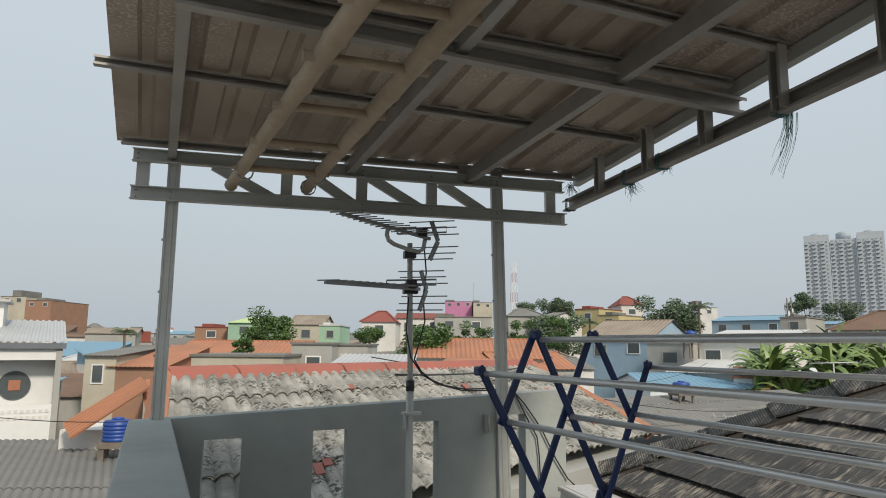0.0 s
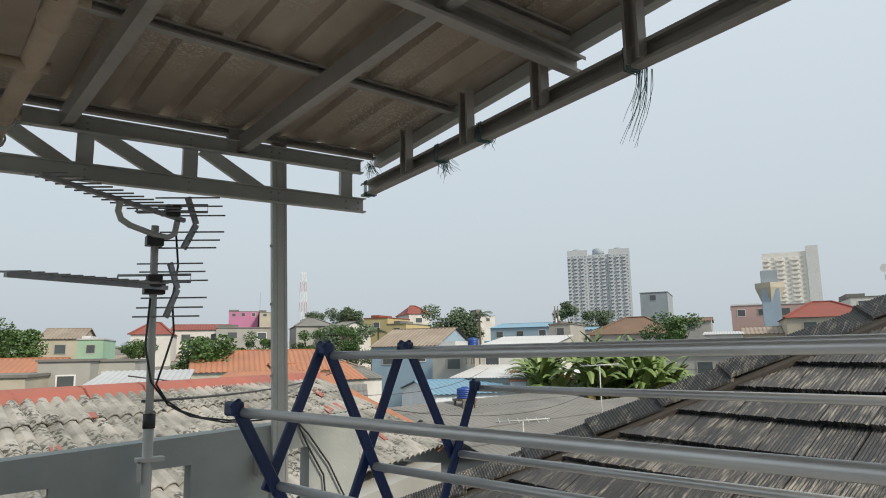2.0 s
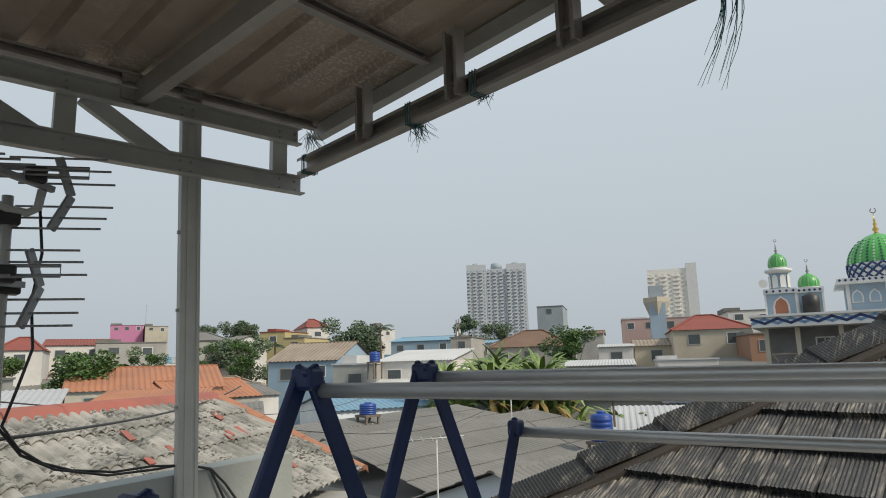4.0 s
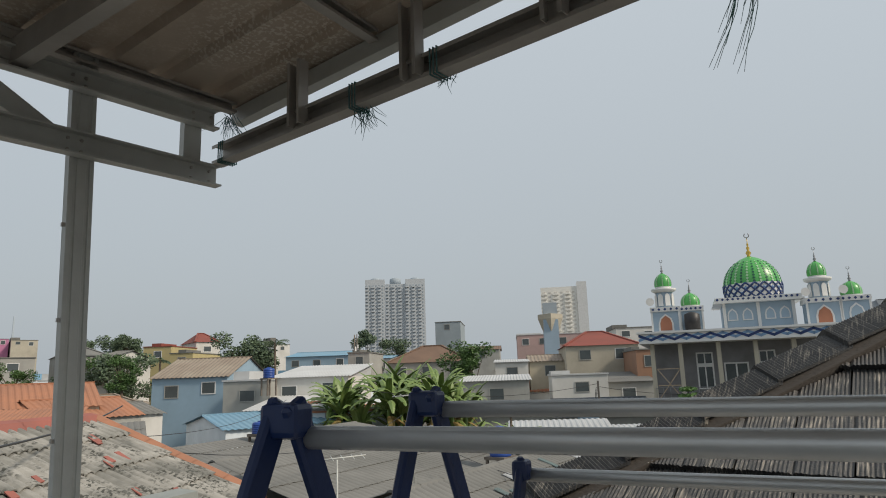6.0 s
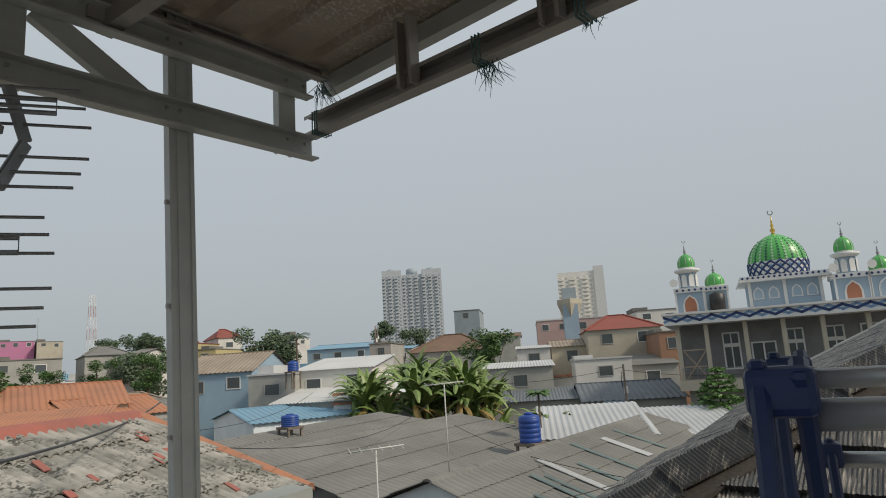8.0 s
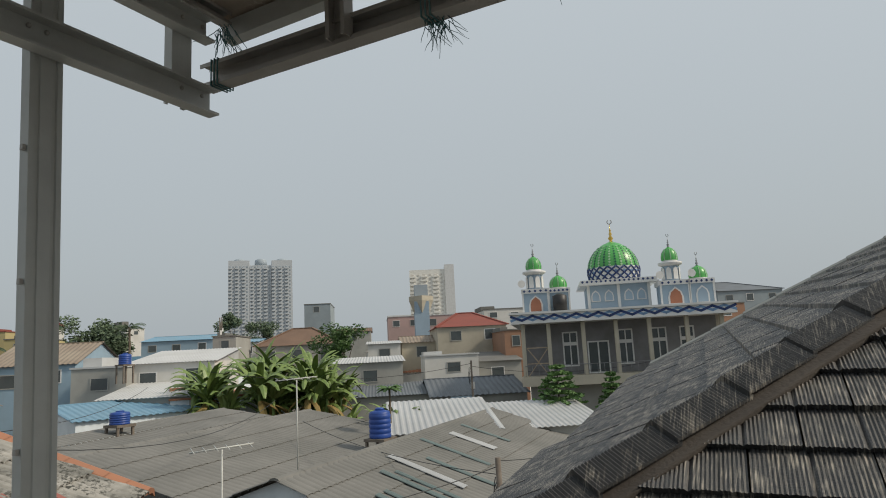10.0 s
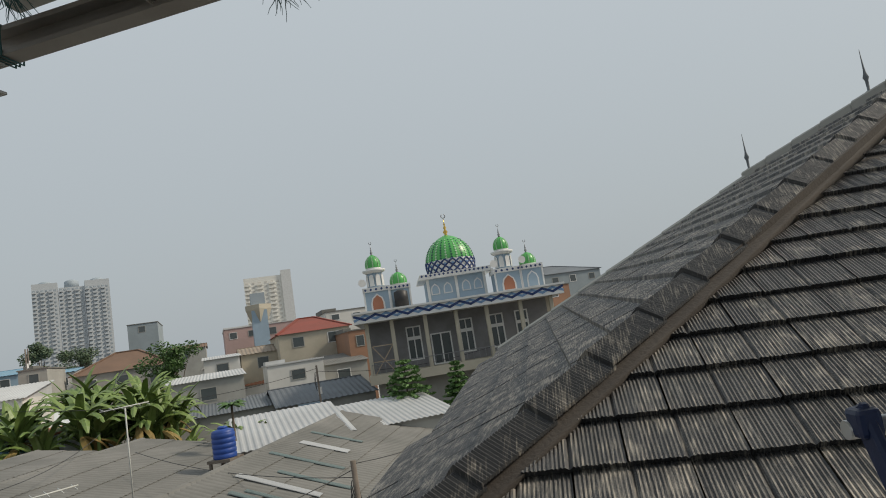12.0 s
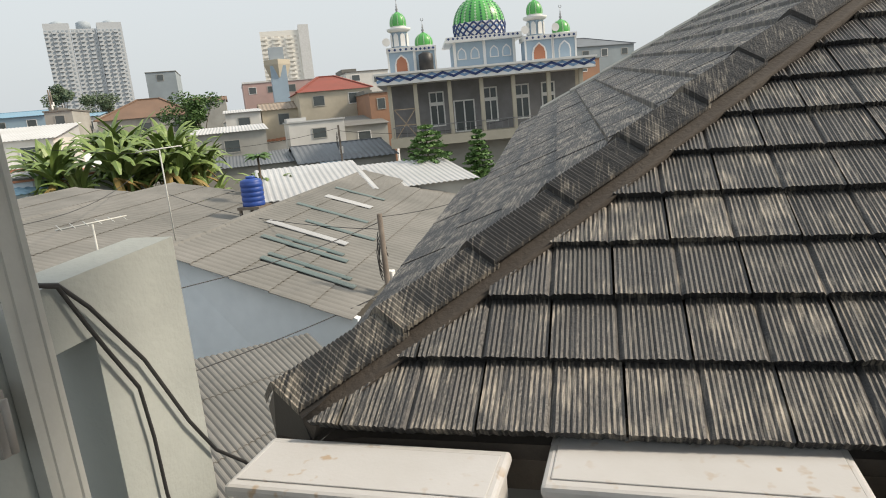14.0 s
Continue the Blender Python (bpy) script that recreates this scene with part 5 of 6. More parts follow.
house(5.5, 38.5, 4.1, 7, -16, 0.20, 0.66, "shed", PLASTER_GREY, ZINC_WHITE)
house(-5.6, 101.8, 4.6, 10, -16, 3.52, 0.45, "flat", PLASTER_BRICK, TILE_RED)
house(-1.5, 98.5, 3.9, 10, -16, 4.11, 1.12, "shed", PLASTER_GREEN, ZINC_GREEN)
house(8.6, 86.4, 2.5, 8, -16, 3.62, 0.34, "flat", PLASTER_GREEN, ZINC_PALE)
house(7.0, 103.5, 4.9, 10, -16, 4.15, 1.45, "gable", PLASTER_CREAM, ZINC_BROWN)
house(17.2, 100.6, 4.9, 10, -16, 4.64, 1.77, "hip", PLASTER_WHITE, TILE_RED)
house(26.9, 114.6, 8.5, 12, -16, 5.75, 1.03, "gable", PLASTER_WHITE, TILE_RED)
house(30.7, 103.1, 8.6, 12, -16, 5.59, 0.51, "flat", PLASTER_GREY, ASBESTOS)
house(40.0, 100.4, 5.6, 12, -16, 5.85, 1.44, "hip", PLASTER_GREY, ASBESTOS)
house(77.6, 260.2, 10.5, 20, -16, 18.26, 0.88, "flat", PLASTER_MAGENTA, ASBESTOS)
house(85.3, 252.9, 7.4, 20, -16, 17.59, 1.08, "flat", PLASTER_CREAM, ASBESTOS)
house(66.0, 112.6, 4.1, 10, -16, 8.91, 1.84, "hip", PLASTER_WHITE, TILE_RED)
house(145.7, 196.8, 5.7, 14, -16, 14.35, 2.43, "flat", PLASTER_WHITE, ASBESTOS)
house(-66.6, 227.5, 7.3, 20, -16, 14.09, 2.10, "flat", PLASTER_CREAM, ASBESTOS)
house(-59.5, 225.6, 7.3, 20, -16, 13.03, 0.97, "flat", PLASTER_BRICK, ASBESTOS)
tree(97.8, 102.1, 12.5, 7.2, 6.0)
tree(101.3, 96.8, 10.7, 5.8, 4.4)
tree(63.4, 50.0, 7.0, 5.3, 6.0)
tree(57.2, 85.5, 9.0, 7.1, 4.6)
tree(76.8, 163.4, 13.5, 9.6, 4.9)
tree(41.1, 90.2, 6.1, 6.9, 4.1)
tree(0.0, 71.5, 5.4, 5.0, 4.3)
tree(13.6, 59.8, 3.5, 5.1, 3.1)
tree(24.1, 75.8, 4.2, 3.2, 2.3)
tree(28.9, 74.4, 4.9, 3.0, 3.0)
tree(32.0, 70.3, 5.1, 3.0, 2.6)
tree(61.0, 150.3, 12.8, 6.2, 3.3)
tree(74.4, 157.0, 13.7, 7.3, 3.6)
tree(12.2, 81.2, 3.8, 3.4, 1.7)
tree(-1.9, 58.7, 2.1, 1.6, 1.4)
tree(21.8, 76.5, 2.8, 1.0, 1.3)
palm(59.4, 82.1, 8.9, 3.3, 4.3)
palm(42.6, 82.9, 6.1, 2.7, 3.3)
palm(-16.1, 87.0, 3.8, 2.7, 2.7)
conifer(36.9, 15.7, 0.7, 3.3, 2.9)
conifer(39.6, 13.3, 0.1, 1.8, 2.5)

# Front white house with a balcony
t = thing("white_house", "white two-storey house with balcony and round window", "house", at=pose(-11.7, 30.4, -0.15, 0, 0, 15))
part("wall", boxes((-3.2, 3.1, -2.6, 3.2, GZ, 1.55)), PAINT_WHITE, t)
part("roof", fluted(bmesh.new(), (-3.6, -3.4, 1.62), (3.4, -3.4, 1.62), (3.4, 3.4, 2.55), (-3.6, 3.4, 2.55), 30, 0.05, 0.03), ZINC_WHITE, t)
part("fascia", boxes((-3.5, 3.3, -3.35, -3.2, 1.0, 1.56)), PAINT_WHITE, t)
part("gutter", boxes((-3.6, 3.4, -3.5, -3.36, 1.4, 1.6)), ZINC_DARK, t)
part("side_wall", boxes((3.1, 3.3, -3.4, 3.2, GZ, 1.6)), PLASTER_GREY, t)
bm = bmesh.new()
lathe(bm, [(0.5, 0), (0.5, 0.06)], 32)
bmesh.ops.transform(bm, matrix=pose(1.9, -2.6, 0.1, 90), verts=bm.verts[:])
w_ = part("round_window", bm, GLASS_DARK, t, "round dark window")
part("inner_frame", boxes((1.72, 2.08, -2.69, -2.665, -0.08, 0.28)), BRICK_ARCH, w_)
part("balcony_wall", boxes((-3.3, 3.1, -3.4, -3.25, -2.1, -0.55)), PAINT_WHITE, t)
bm = bmesh.new()
for i in range(34):
    for k in range(2):
        box(bm, -3.2 + 0.185 * i, -3.2 + 0.185 * i + 0.11, -3.42, -3.402, -0.82 - 0.22 * k, -0.7 - 0.22 * k)
tagged(part("relief", bm, PLASTER_WHITE, t), kind="stuff")
part("balcony_slab", boxes((-3.3, 3.2, -3.5, -2.6, -2.3, -2.1)), PLASTER_GREY, t)
part("rooftop_room", boxes((-2.6, 1.2, 0.5, 3.0, 2.2, 3.2)), PAINT_WHITE, t)
part("rooftop_roof", boxes((-3.0, 1.4, 0.2, 3.2, 3.2, 3.3)), ZINC_WHITE, t)

# Orange hip-roofed house and its tank
t = thing("small_house", "small white house with an orange clay-tile roof", "house")
part("wall", boxes((-1.0, 0.9, -0.8, 0.9, -7, -0.1), m=pose(-3.7, 17.8, -0.25, 0, 0, -15)), PLASTER_WHITE, t)
part("roof", fluted(bmesh.new(), (-4.75, 17.0, -0.2), (-4.45, 16.4, -0.42), (-3.0, 16.2, 0.6), (-3.3, 17.0, 0.76), 6, 0.05, 0.03, WAVE), TILE_ORANGE, t)
ridge_caps(t, (-3.1, 16.7, 0.72), (-2.75, 16.2, -0.35), 0.16, TILE_ORANGE, 8, 0.08, "hip_tile")
water_tank(-3.5, 15.9, -0.42, 0.27, 0.42, "small blue plastic water tank beside the orange roof")
water_tank(23.7, 19.3, -1.75, 0.46, 1.15, "tall blue plastic water tank above the roofs")
water_tank(19.4, 30.0, -0.75, 0.42, 0.55, "squat blue plastic water tank behind the roofs")
water_tank(33.0, 47.8, 1.97, 0.45, 0.8, "blue plastic water tank on the white house")

# Banana clump
clump = random.Random(77)
for i in range(34):
    u, v = clump.uniform(-1, 1), clump.uniform(-1, 1)
    banana(35.9 + 3.0 * u + 2.6 * v, 36.5 - 4.7 * u + 1.6 * v, 3.4 - 2.0 * abs(u) ** 1.6 - clump.uniform(0, 2.6), 3.5 - 0.7 * abs(u), 40 + i)
banana(29.2, 22.0, -0.3, 2.0, 90)
banana(30.0, 20.9, -0.8, 1.8, 91)
t = thing("papaya_tree", "young papaya tree with a flat leafy crown", "papaya tree")
part("trunk", tube(bmesh.new(), [(26.6, 20.6, GZ), (26.6, 20.6, 0.1)], 0.08, 8, 0.05), BARK, t)
bm = bmesh.new()
for i in range(16):
    frond(bm, (26.6, 20.6, 0.1), (math.cos(2.4 * i), math.sin(2.4 * i), 0.15 + 0.04 * i), 0.7, 0.3, 0.3, clump)
part("crown", bm, LEAF, t)


# Lattice mast, poles and far towers
def lattice_mast(x, y, z0, z1, w):
    t = thing("lattice_mast", "red and white lattice telecom mast", "mast")
    n = 10
    for k in range(n):
        za, zb = z0 + (z1 - z0) * k / n, z0 + (z1 - z0) * (k + 1) / n
        wa, wb = w * (1 - 0.6 * k / n), w * (1 - 0.6 * (k + 1) / n)
        bm = bmesh.new()
        for sx, sy in ((-1, -1), (1, -1), (1, 1), (-1, 1)):
            bar(bm, (x + sx * wa, y + sy * wa, za), (x + sx * wb, y + sy * wb, zb), 0.2, 0.2)
        bar(bm, (x - wa, y - wa, za), (x + wb, y - wb, zb), 0.12, 0.12)
        bar(bm, (x + wa, y - wa, za), (x - wb, y - wb, zb), 0.12, 0.12)
        bar(bm, (x - wb, y - wb, zb), (x + wb, y - wb, zb), 0.12, 0.12)
        # pink in place of red: distance haze put into the paint colour
        part("section", bm, PLASTER_PINK if k % 2 == 0 else PAINT_WHITE, t)


lattice_mast(118, 300, GZ, 41, 2.2)
t = thing("telecom_pole", "slender dark telecom pole on the skyline", "pole")
part("shaft", tube(bmesh.new(), [(85, 262, GZ), (85, 262, 27)], 0.5, 8, 0.25), TOWER_DARK, t)


def utility_pole(x, y, top, lean):
    t = thing("utility_pole", "dark utility pole with coiled black wires", "pole", "utility poles")
    part("shaft", tube(bmesh.new(), [(x, y, GZ), (x - lean, y, top)], 0.1, 8, 0.07), OLD_WOOD, t)
    bm = bmesh.new()
    rng = random.Random(3)
    for k in range(5):
        pts = [(x + rng.uniform(-0.05, 0.05) + 0.35 * math.cos(a) * rng.uniform(0.7, 1), y + 0.1, top - 0.9 + 0.45 * math.sin(a) - 0.1 * k) for a in (0.6 * i for i in range(11))]
        tube(bm, pts, 0.012, 4)
    part("wire_coil", bm, BLACK_PLASTIC, t)
    part("box", bevelled(boxes((x - 0.02, x + 0.2, y - 0.12, y + 0.12, top - 2.0, top - 1.5)), 0.02, 1), PAINT_WHITE, t)


utility_pole(14.8, 10.1, -0.9, 0.15)
utility_pole(43.0, 24.0, 1.0, 0.0)
utility_pole(66.0, 72.0, 8.0, 0.0)
utility_pole(56.0, 62.0, 7.0, 0.0)


def wire(p, q, sag, r=0.012):
    t = thing("overhead_wire", "thin black overhead wire sagging between houses", "wire", "overhead wires")
    p, q = Vector(p), Vector(q)
    part("strand", tube(bmesh.new(), [p.lerp(q, s / 12) - Vector((0, 0, sag * 4 * (s / 12) * (1 - s / 12))) for s in range(13)], r, 4), BLACK_PLASTIC, t)


wire((14.8, 10.1, -1.1), (4.5, 14.5, -0.6), 0.5)
wire((14.8, 10.1, -1.0), (26, 8.0, -0.9), 0.4)
wire((14.8, 10.1, -2.9), (6.2, 12.5, -2.4), 0.15)
wire((14.7, 10.1, -1.3), (22, 22, -0.9), 0.3)
wire((3.0, 13.5, 1.1), (26.0, 27.0, -0.3), 1.0)
wire((1.0, 12.5, 1.3), (24.0, 34.0, 0.6), 0.8)
wire((43.0, 24.0, 0.8), (30, 36, 1.2), 0.8, 0.02)
wire((43.0, 24.0, 0.6), (48, 12, 0.4), 0.6, 0.02)
wire((-9.0, 20.0, 0.1), (-1.6, 13.0, 0.3), 0.25)
wire((0.2, 6.5, 1.28), (6.0, 16.0, 1.25), 0.12)


def small_aerial(x, y, z0, z1):
    t = thing("roof_aerial", "small pale television aerial on a thin pole", "aerial", "aerials on the roofs")
    part("pole", tube(bmesh.new(), [(x, y, z0), (x, y, z1)], 0.02, 6), GALV, t)
    part("boom", tube(bmesh.new(), [(x - 0.5, y + 0.3, z1), (x + 0.5, y - 0.3, z1 + 0.05)], 0.015, 6), GALV, t)
    for i in range(6):
        c = Vector((x - 0.45 + 0.18 * i, y + 0.27 - 0.108 * i, z1))
        part("element", tube(bmesh.new(), [c - Vector((0.1, 0.16, 0)), c + Vector((0.1, 0.16, 0.06))], 0.008, 5), GALV, t)


small_aerial(9.0, 13.2, -3.4, 0.05)
small_aerial(14.0, 15.6, -1.4, 1.1)


def tower(x, y, w, d, rot, top, lobes, floors, bays, mat, glass, label):
    """A far apartment block: lobes side by side, each with floors of balconies and windows."""
    t = thing("apartment_tower", label, "tower", "far towers", at=pose(x, y, 0, 0, 0, rot))
    lw = w / lobes
    for k in range(lobes):
        x0 = -w / 2 + lw * k
        step = (k % 2) * d * 0.05
        part("wall", boxes((x0, x0 + lw * 0.97, -d / 2 + step, d / 2, GZ, top - (4 if k == 1 else 0))), mat, t)
        h = (top - 4 - GZ) / floors
        for b in range(bays):
            bx = x0 + lw * 0.94 * (b + 0.5) / bays
            hw = lw * 0.94 / bays * (0.2 if b % 2 else 0.28)
            bm = bmesh.new()
            for f in range(2, floors):
                z = GZ + h * f
                box(bm, bx - hw, bx + hw, -d / 2 + step - 0.25, -d / 2 + step - 0.02, z + h * 0.3, z + h * 0.72)
            tagged(part("window_column", bm, glass, t), kind="stuff")
            bm = bmesh.new()
            if b % 2 == 0:
                for f in range(2, floors):
                    z = GZ + h * f
                    box(bm, bx - hw * 1.9, bx + hw * 1.9, -d / 2 + step - 1.2, -d / 2 + step - 0.03, z - h * 0.1, z + h * 0.3)
                tagged(part("balcony_column", bm, mat, t), kind="stuff")
        bm = bmesh.new()
        lathe(bm, [(lw * 0.3, top - (4 if k == 1 else 0)), (lw * 0.28, top + 1.5), (lw * 0.16, top + 2.6), (0.3, top + 3.2)], 16, (x0 + lw / 2, 0, 0))
        if lobes > 1:
            part("roof_dome", bm, glass, t)
        else:
            bm.free()
    return t


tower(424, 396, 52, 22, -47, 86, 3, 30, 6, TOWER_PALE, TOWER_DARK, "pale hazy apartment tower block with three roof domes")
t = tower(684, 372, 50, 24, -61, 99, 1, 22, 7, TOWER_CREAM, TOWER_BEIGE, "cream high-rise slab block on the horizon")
# sun-facing end of the slab: its brightness is put in as white paint
part("sunlit_end", boxes((16, 27, -13.5, 12, GZ, 104)), PAINT_WHITE, t)

# Water tower and roof details on the skyline
t = thing("water_tower", "pale water tower with a flared top", "water tower", at=pose(104, 62, 0, 0, 0, -57))
part("shaft", boxes((-1.3, 1.3, -1.3, 1.3, GZ, 11)), PAINT_PALEBLUE, t)
part("crown", lathe(bmesh.new(), [(1.4, 9.0), (2.2, 11.2), (2.2, 12.0), (1.2, 12.0)], 4, (0, 0, 0), smooth=False), PLASTER_CREAM, t)
part("top_box", boxes((-1.2, 1.2, -1.0, 1.0, 12, 14)), TOWER_DARK, t)


# Field of small far houses that fills the neighbourhood up to the horizon
def far_field():
    rng = random.Random(21)
    walls = [PLASTER_WHITE, PLASTER_GREY, PLASTER_CREAM, PLASTER_BLUEGREY, PLASTER_GREY, PLASTER_WHITE, PLASTER_PALEBLUE]
    roofs = [ASBESTOS, ZINC_BROWN, TILE_RED, TILE_BROWN, TILE_ORANGE, ASBESTOS, ZINC_PALE, ZINC_BLUE]
    for i in range(150):
        d = 95 + 210 * rng.random() ** 1.1
        a = radians(rng.uniform(-32, 92))
        x, y = d * math.sin(a), d * math.cos(a)
        rise = rng.uniform(0.5, 1.8)
        z = 0.2 + (d - 95) * 0.024 + rng.uniform(-0.8, 2.0)
        house(x, y, rng.uniform(5, 12), rng.uniform(7, 12), -math.degrees(a) + rng.uniform(-25, 25), z, rise, rng.choice(("gable", "hip", "flat", "shed")), rng.choice(walls), rng.choice(roofs), rng.choice((0, 0, 1, 2)))
    for i in range(75):
        d = 46 + 54 * rng.random()
        a = radians(rng.uniform(-32, 74))
        x, y = d * math.sin(a), d * math.cos(a)
        z = rng.uniform(-2.6, -0.6) + (d - 46) * 0.02
        if x > 33 and y < 34:
            continue
        house(x, y, rng.uniform(5, 10), rng.uniform(6, 10), -math.degrees(a) + rng.uniform(-30, 30), z, rng.uniform(0.6, 1.6), rng.choice(("gable", "gable", "hip", "shed", "flat")), rng.choice(walls), rng.choice(roofs), 0)


far_field()


# Mosque with a green dome
MQ = pose(47.05, 14.15, 0, 0, 0, -71.5)
mosque = thing("mosque", "pale blue and white mosque, green mosaic dome and minarets", "mosque", at=MQ)
HW, DP = 7.05, 12.0
FZ, RZ = -0.35, 3.35
part("lower_storey", boxes((-HW + 0.5, HW - 0.5, 0.8, DP, GZ, FZ - 0.7)), PLASTER_GREY, mosque)
part("balcony_slab", boxes((-HW, HW, -0.9, DP, FZ - 0.66, FZ)), PLASTER_CREAM, mosque)
bm = bmesh.new()
opens = [(-4.05, -2.95, 0), (-2.3, -0.75, 1), (-0.1, 0.95, 0), (2.2, 3.3, 0), (4.2, 5.2, 0)]
edge = -HW + 0.3
for a, b, k in opens:
    box(bm, edge, a, 1.2, 1.5, FZ, RZ)
    box(bm, a, b, 1.2, 1.5, FZ + (3.05 if not k else 2.3), RZ)
    if not k:
        box(bm, a, b, 1.2, 1.5, FZ, FZ + 0.55)
    edge = b
box(bm, edge, HW - 0.3, 1.2, 1.5, FZ, RZ)
# the front's grey also holds the shade that this face stands in
part("front_wall", bm, STONE_GREY, mosque, "stone-clad front wall, its shade put into the grey")
part("core", boxes((-HW + 0.3, HW - 0.3, 2.6, DP, FZ, RZ)), STONE_GREY, mosque)
# side wall: sunlight put in as cream beside the grey front
part("side_wall", boxes((HW - 0.3, HW - 0.05, 1.2, DP, FZ, RZ)), PLASTER_CREAM, mosque)
for a, b, k in opens:
    z0, z1 = (FZ + 0.55, FZ + 3.05) if not k else (FZ, FZ + 2.3)
    w = part("window" if not k else "door", boxes((a, a + 0.1, 1.12, 1.3, z0, z1), (b - 0.1, b, 1.12, 1.3, z0, z1), (a, b, 1.13, 1.29, z1 - 0.1, z1), ((a + b) / 2 - 0.05, (a + b) / 2 + 0.05, 1.13, 1.29, z0, z1), (a, b, 1.14, 1.28, z0, z0 + 0.1)) if k else boxes((a, a + 0.1, 1.12, 1.3, z0, z1), (b - 0.1, b, 1.12, 1.3, z0, z1), (a, b, 1.13, 1.29, z1 - 0.1, z1), ((a + b) / 2 - 0.04, (a + b) / 2 + 0.04, 1.13, 1.29, z0, z1), (a, b, 1.135, 1.285, z0, z0 + 0.1), (a, b, 1.11, 1.31, z0 + 1.5, z0 + 1.75)), PAINT_WHITE, mosque)
    part("pane", boxes((a + 0.05, b - 0.05, 1.2, 1.23, z0 + 0.05, z1 - 0.05)), GLASS_DARK, w)
for x in (-6.8, -5.0, -2.6, -0.35, 1.9, 4.4, 6.7):
    part("column", bevelled(boxes((x - 0.14, x + 0.14, -0.75, -0.47, FZ, RZ)), 0.02, 1), PLASTER_CREAM, mosque)
bm = bmesh.new()
for i in range(31):
    x = -6.75 + 0.45 * i
    tube(bm, [(x, -0.8, FZ), (x, -0.8, FZ + 0.75)], 0.015, 4)
tube(bm, [(-6.8, -0.8, FZ + 0.75), (6.8, -0.8, FZ + 0.75)], 0.025, 5)
part("balcony_rail", bm, ALU, mosque)
bm = bmesh.new()
for za, zb in ((0, 2.0), (2.0, 0), (2.0, 2.0), (0.9, 0.9)):
    bar(bm, (-6.6, -0.6, FZ + za), (-5.1, -0.6, FZ + zb), 0.06, 0.06)
part("scaffold", bm, BAMBOO, mosque, "bamboo scaffold leaning in the bay")
# roof slab with the braided band
part("cornice", boxes((-HW - 0.55, HW + 0.55, -1.35, DP + 0.3, RZ, RZ + 0.12), (-HW - 0.65, HW + 0.65, -1.45, DP + 0.4, RZ + 0.66, RZ + 0.8)), PAINT_WHITE, mosque)
part("band", boxes((-HW - 0.5, HW + 0.5, -1.3, DP + 0.25, RZ + 0.12, RZ + 0.66)), PAINT_WHITE, mosque)
n = 20
seg = (2 * HW + 1.0) / n
for i in range(n):
    x = -HW - 0.5 + seg * i
    for sg, mt, y in ((1, PAINT_NAVY, -1.312), (-1, PAINT_MIDBLUE, -1.308)):
        bm = bmesh.new()
        za, zb = (RZ + 0.24, RZ + 0.54) if sg * (1 if i % 2 else -1) > 0 else (RZ + 0.54, RZ + 0.24)
        m, length = basis((x, y, za), (x + seg, y, zb))
        box(bm, -0.05, length + 0.05, -0.006, 0.006, -0.085, 0.085, m)
        part("braid", bm, mt, mosque)
for i in range(12):
    bm = bmesh.new()
    y = -1.2 + 1.1 * i
    box(bm, HW + 0.5, HW + 0.514, y, y + 0.7, RZ + 0.2, RZ + 0.58)
    part("braid", bm, PAINT_MIDBLUE, mosque)


def pointed(bm, x0, x1, y, z0, z1, depth, m=None):
    """A flat pointed-arch panel."""
    c, h = (x0 + x1) / 2, (x1 - x0)
    ring = [(x0, z0), (x1, z0), (x1, z1 - h * 0.7), (x1 - 0.12 * h, z1 - h * 0.32), (c, z1), (x0 + 0.12 * h, z1 - h * 0.32), (x0, z1 - h * 0.7)]
    prism(bm, ring, depth, (m or Matrix()) @ Matrix.Translation((0, y, 0)))
    bmesh.ops.recalc_face_normals(bm, faces=bm.faces[:])
    return bm


def diamonds(parent, name, pts, s, mat, nrm=(0, -1, 0)):
    for p in pts:
        bm = bmesh.new()
        box(bm, -s, s, -0.02, 0.0, -s, s, Matrix.Translation(p) @ pose(0, 0, 0, 0, 45, 0))
        part(name, bm, mat, parent)


def dome(parent, c, r, h, sides=24, foot=1):
    """Bulbous pointed dome in vertical mosaic gores, with a chequered foot."""
    prof = [(0.93, 0.0), (0.97, 0.1), (1.0, 0.22), (1.0, 0.34), (0.96, 0.48), (0.87, 0.62), (0.73, 0.75), (0.54, 0.86), (0.33, 0.945), (0.14, 0.99), (0.03, 1.02)]
    bm = bmesh.new()
    rings = []
    for q, z in prof:
        rings.append([bm.verts.new((c[0] + q * r * math.cos(6.28319 * k / sides), c[1] + q * r * math.sin(6.28319 * k / sides), c[2] + z * h)) for k in range(sides)])
    for i, (a, b) in enumerate(zip(rings, rings[1:])):
        for k in range(sides):
            f = bm.faces.new((a[k], a[(k + 1) % sides], b[(k + 1) % sides], b[k]))
            f.smooth = True
            f.material_index = 1 if i < foot else 0
    bm.faces.new(rings[-1])
    d = part("dome", bm, [DOME_GREEN, PAINT_WHITE], parent, "green mosaic dome")
    return d


def dome_radius(z):
    prof = [(0.93, 0.0), (0.97, 0.1), (1.0, 0.22), (1.0, 0.34), (0.96, 0.48), (0.87, 0.62), (0.73, 0.75), (0.54, 0.86), (0.33, 0.945), (0.14, 0.99), (0.03, 1.02)]
    for (r0, z0), (r1, z1) in zip(prof, prof[1:]):
        if z0 <= z <= z1:
            return r0 + (r1 - r0) * (z - z0) / (z1 - z0)
    return 0.03


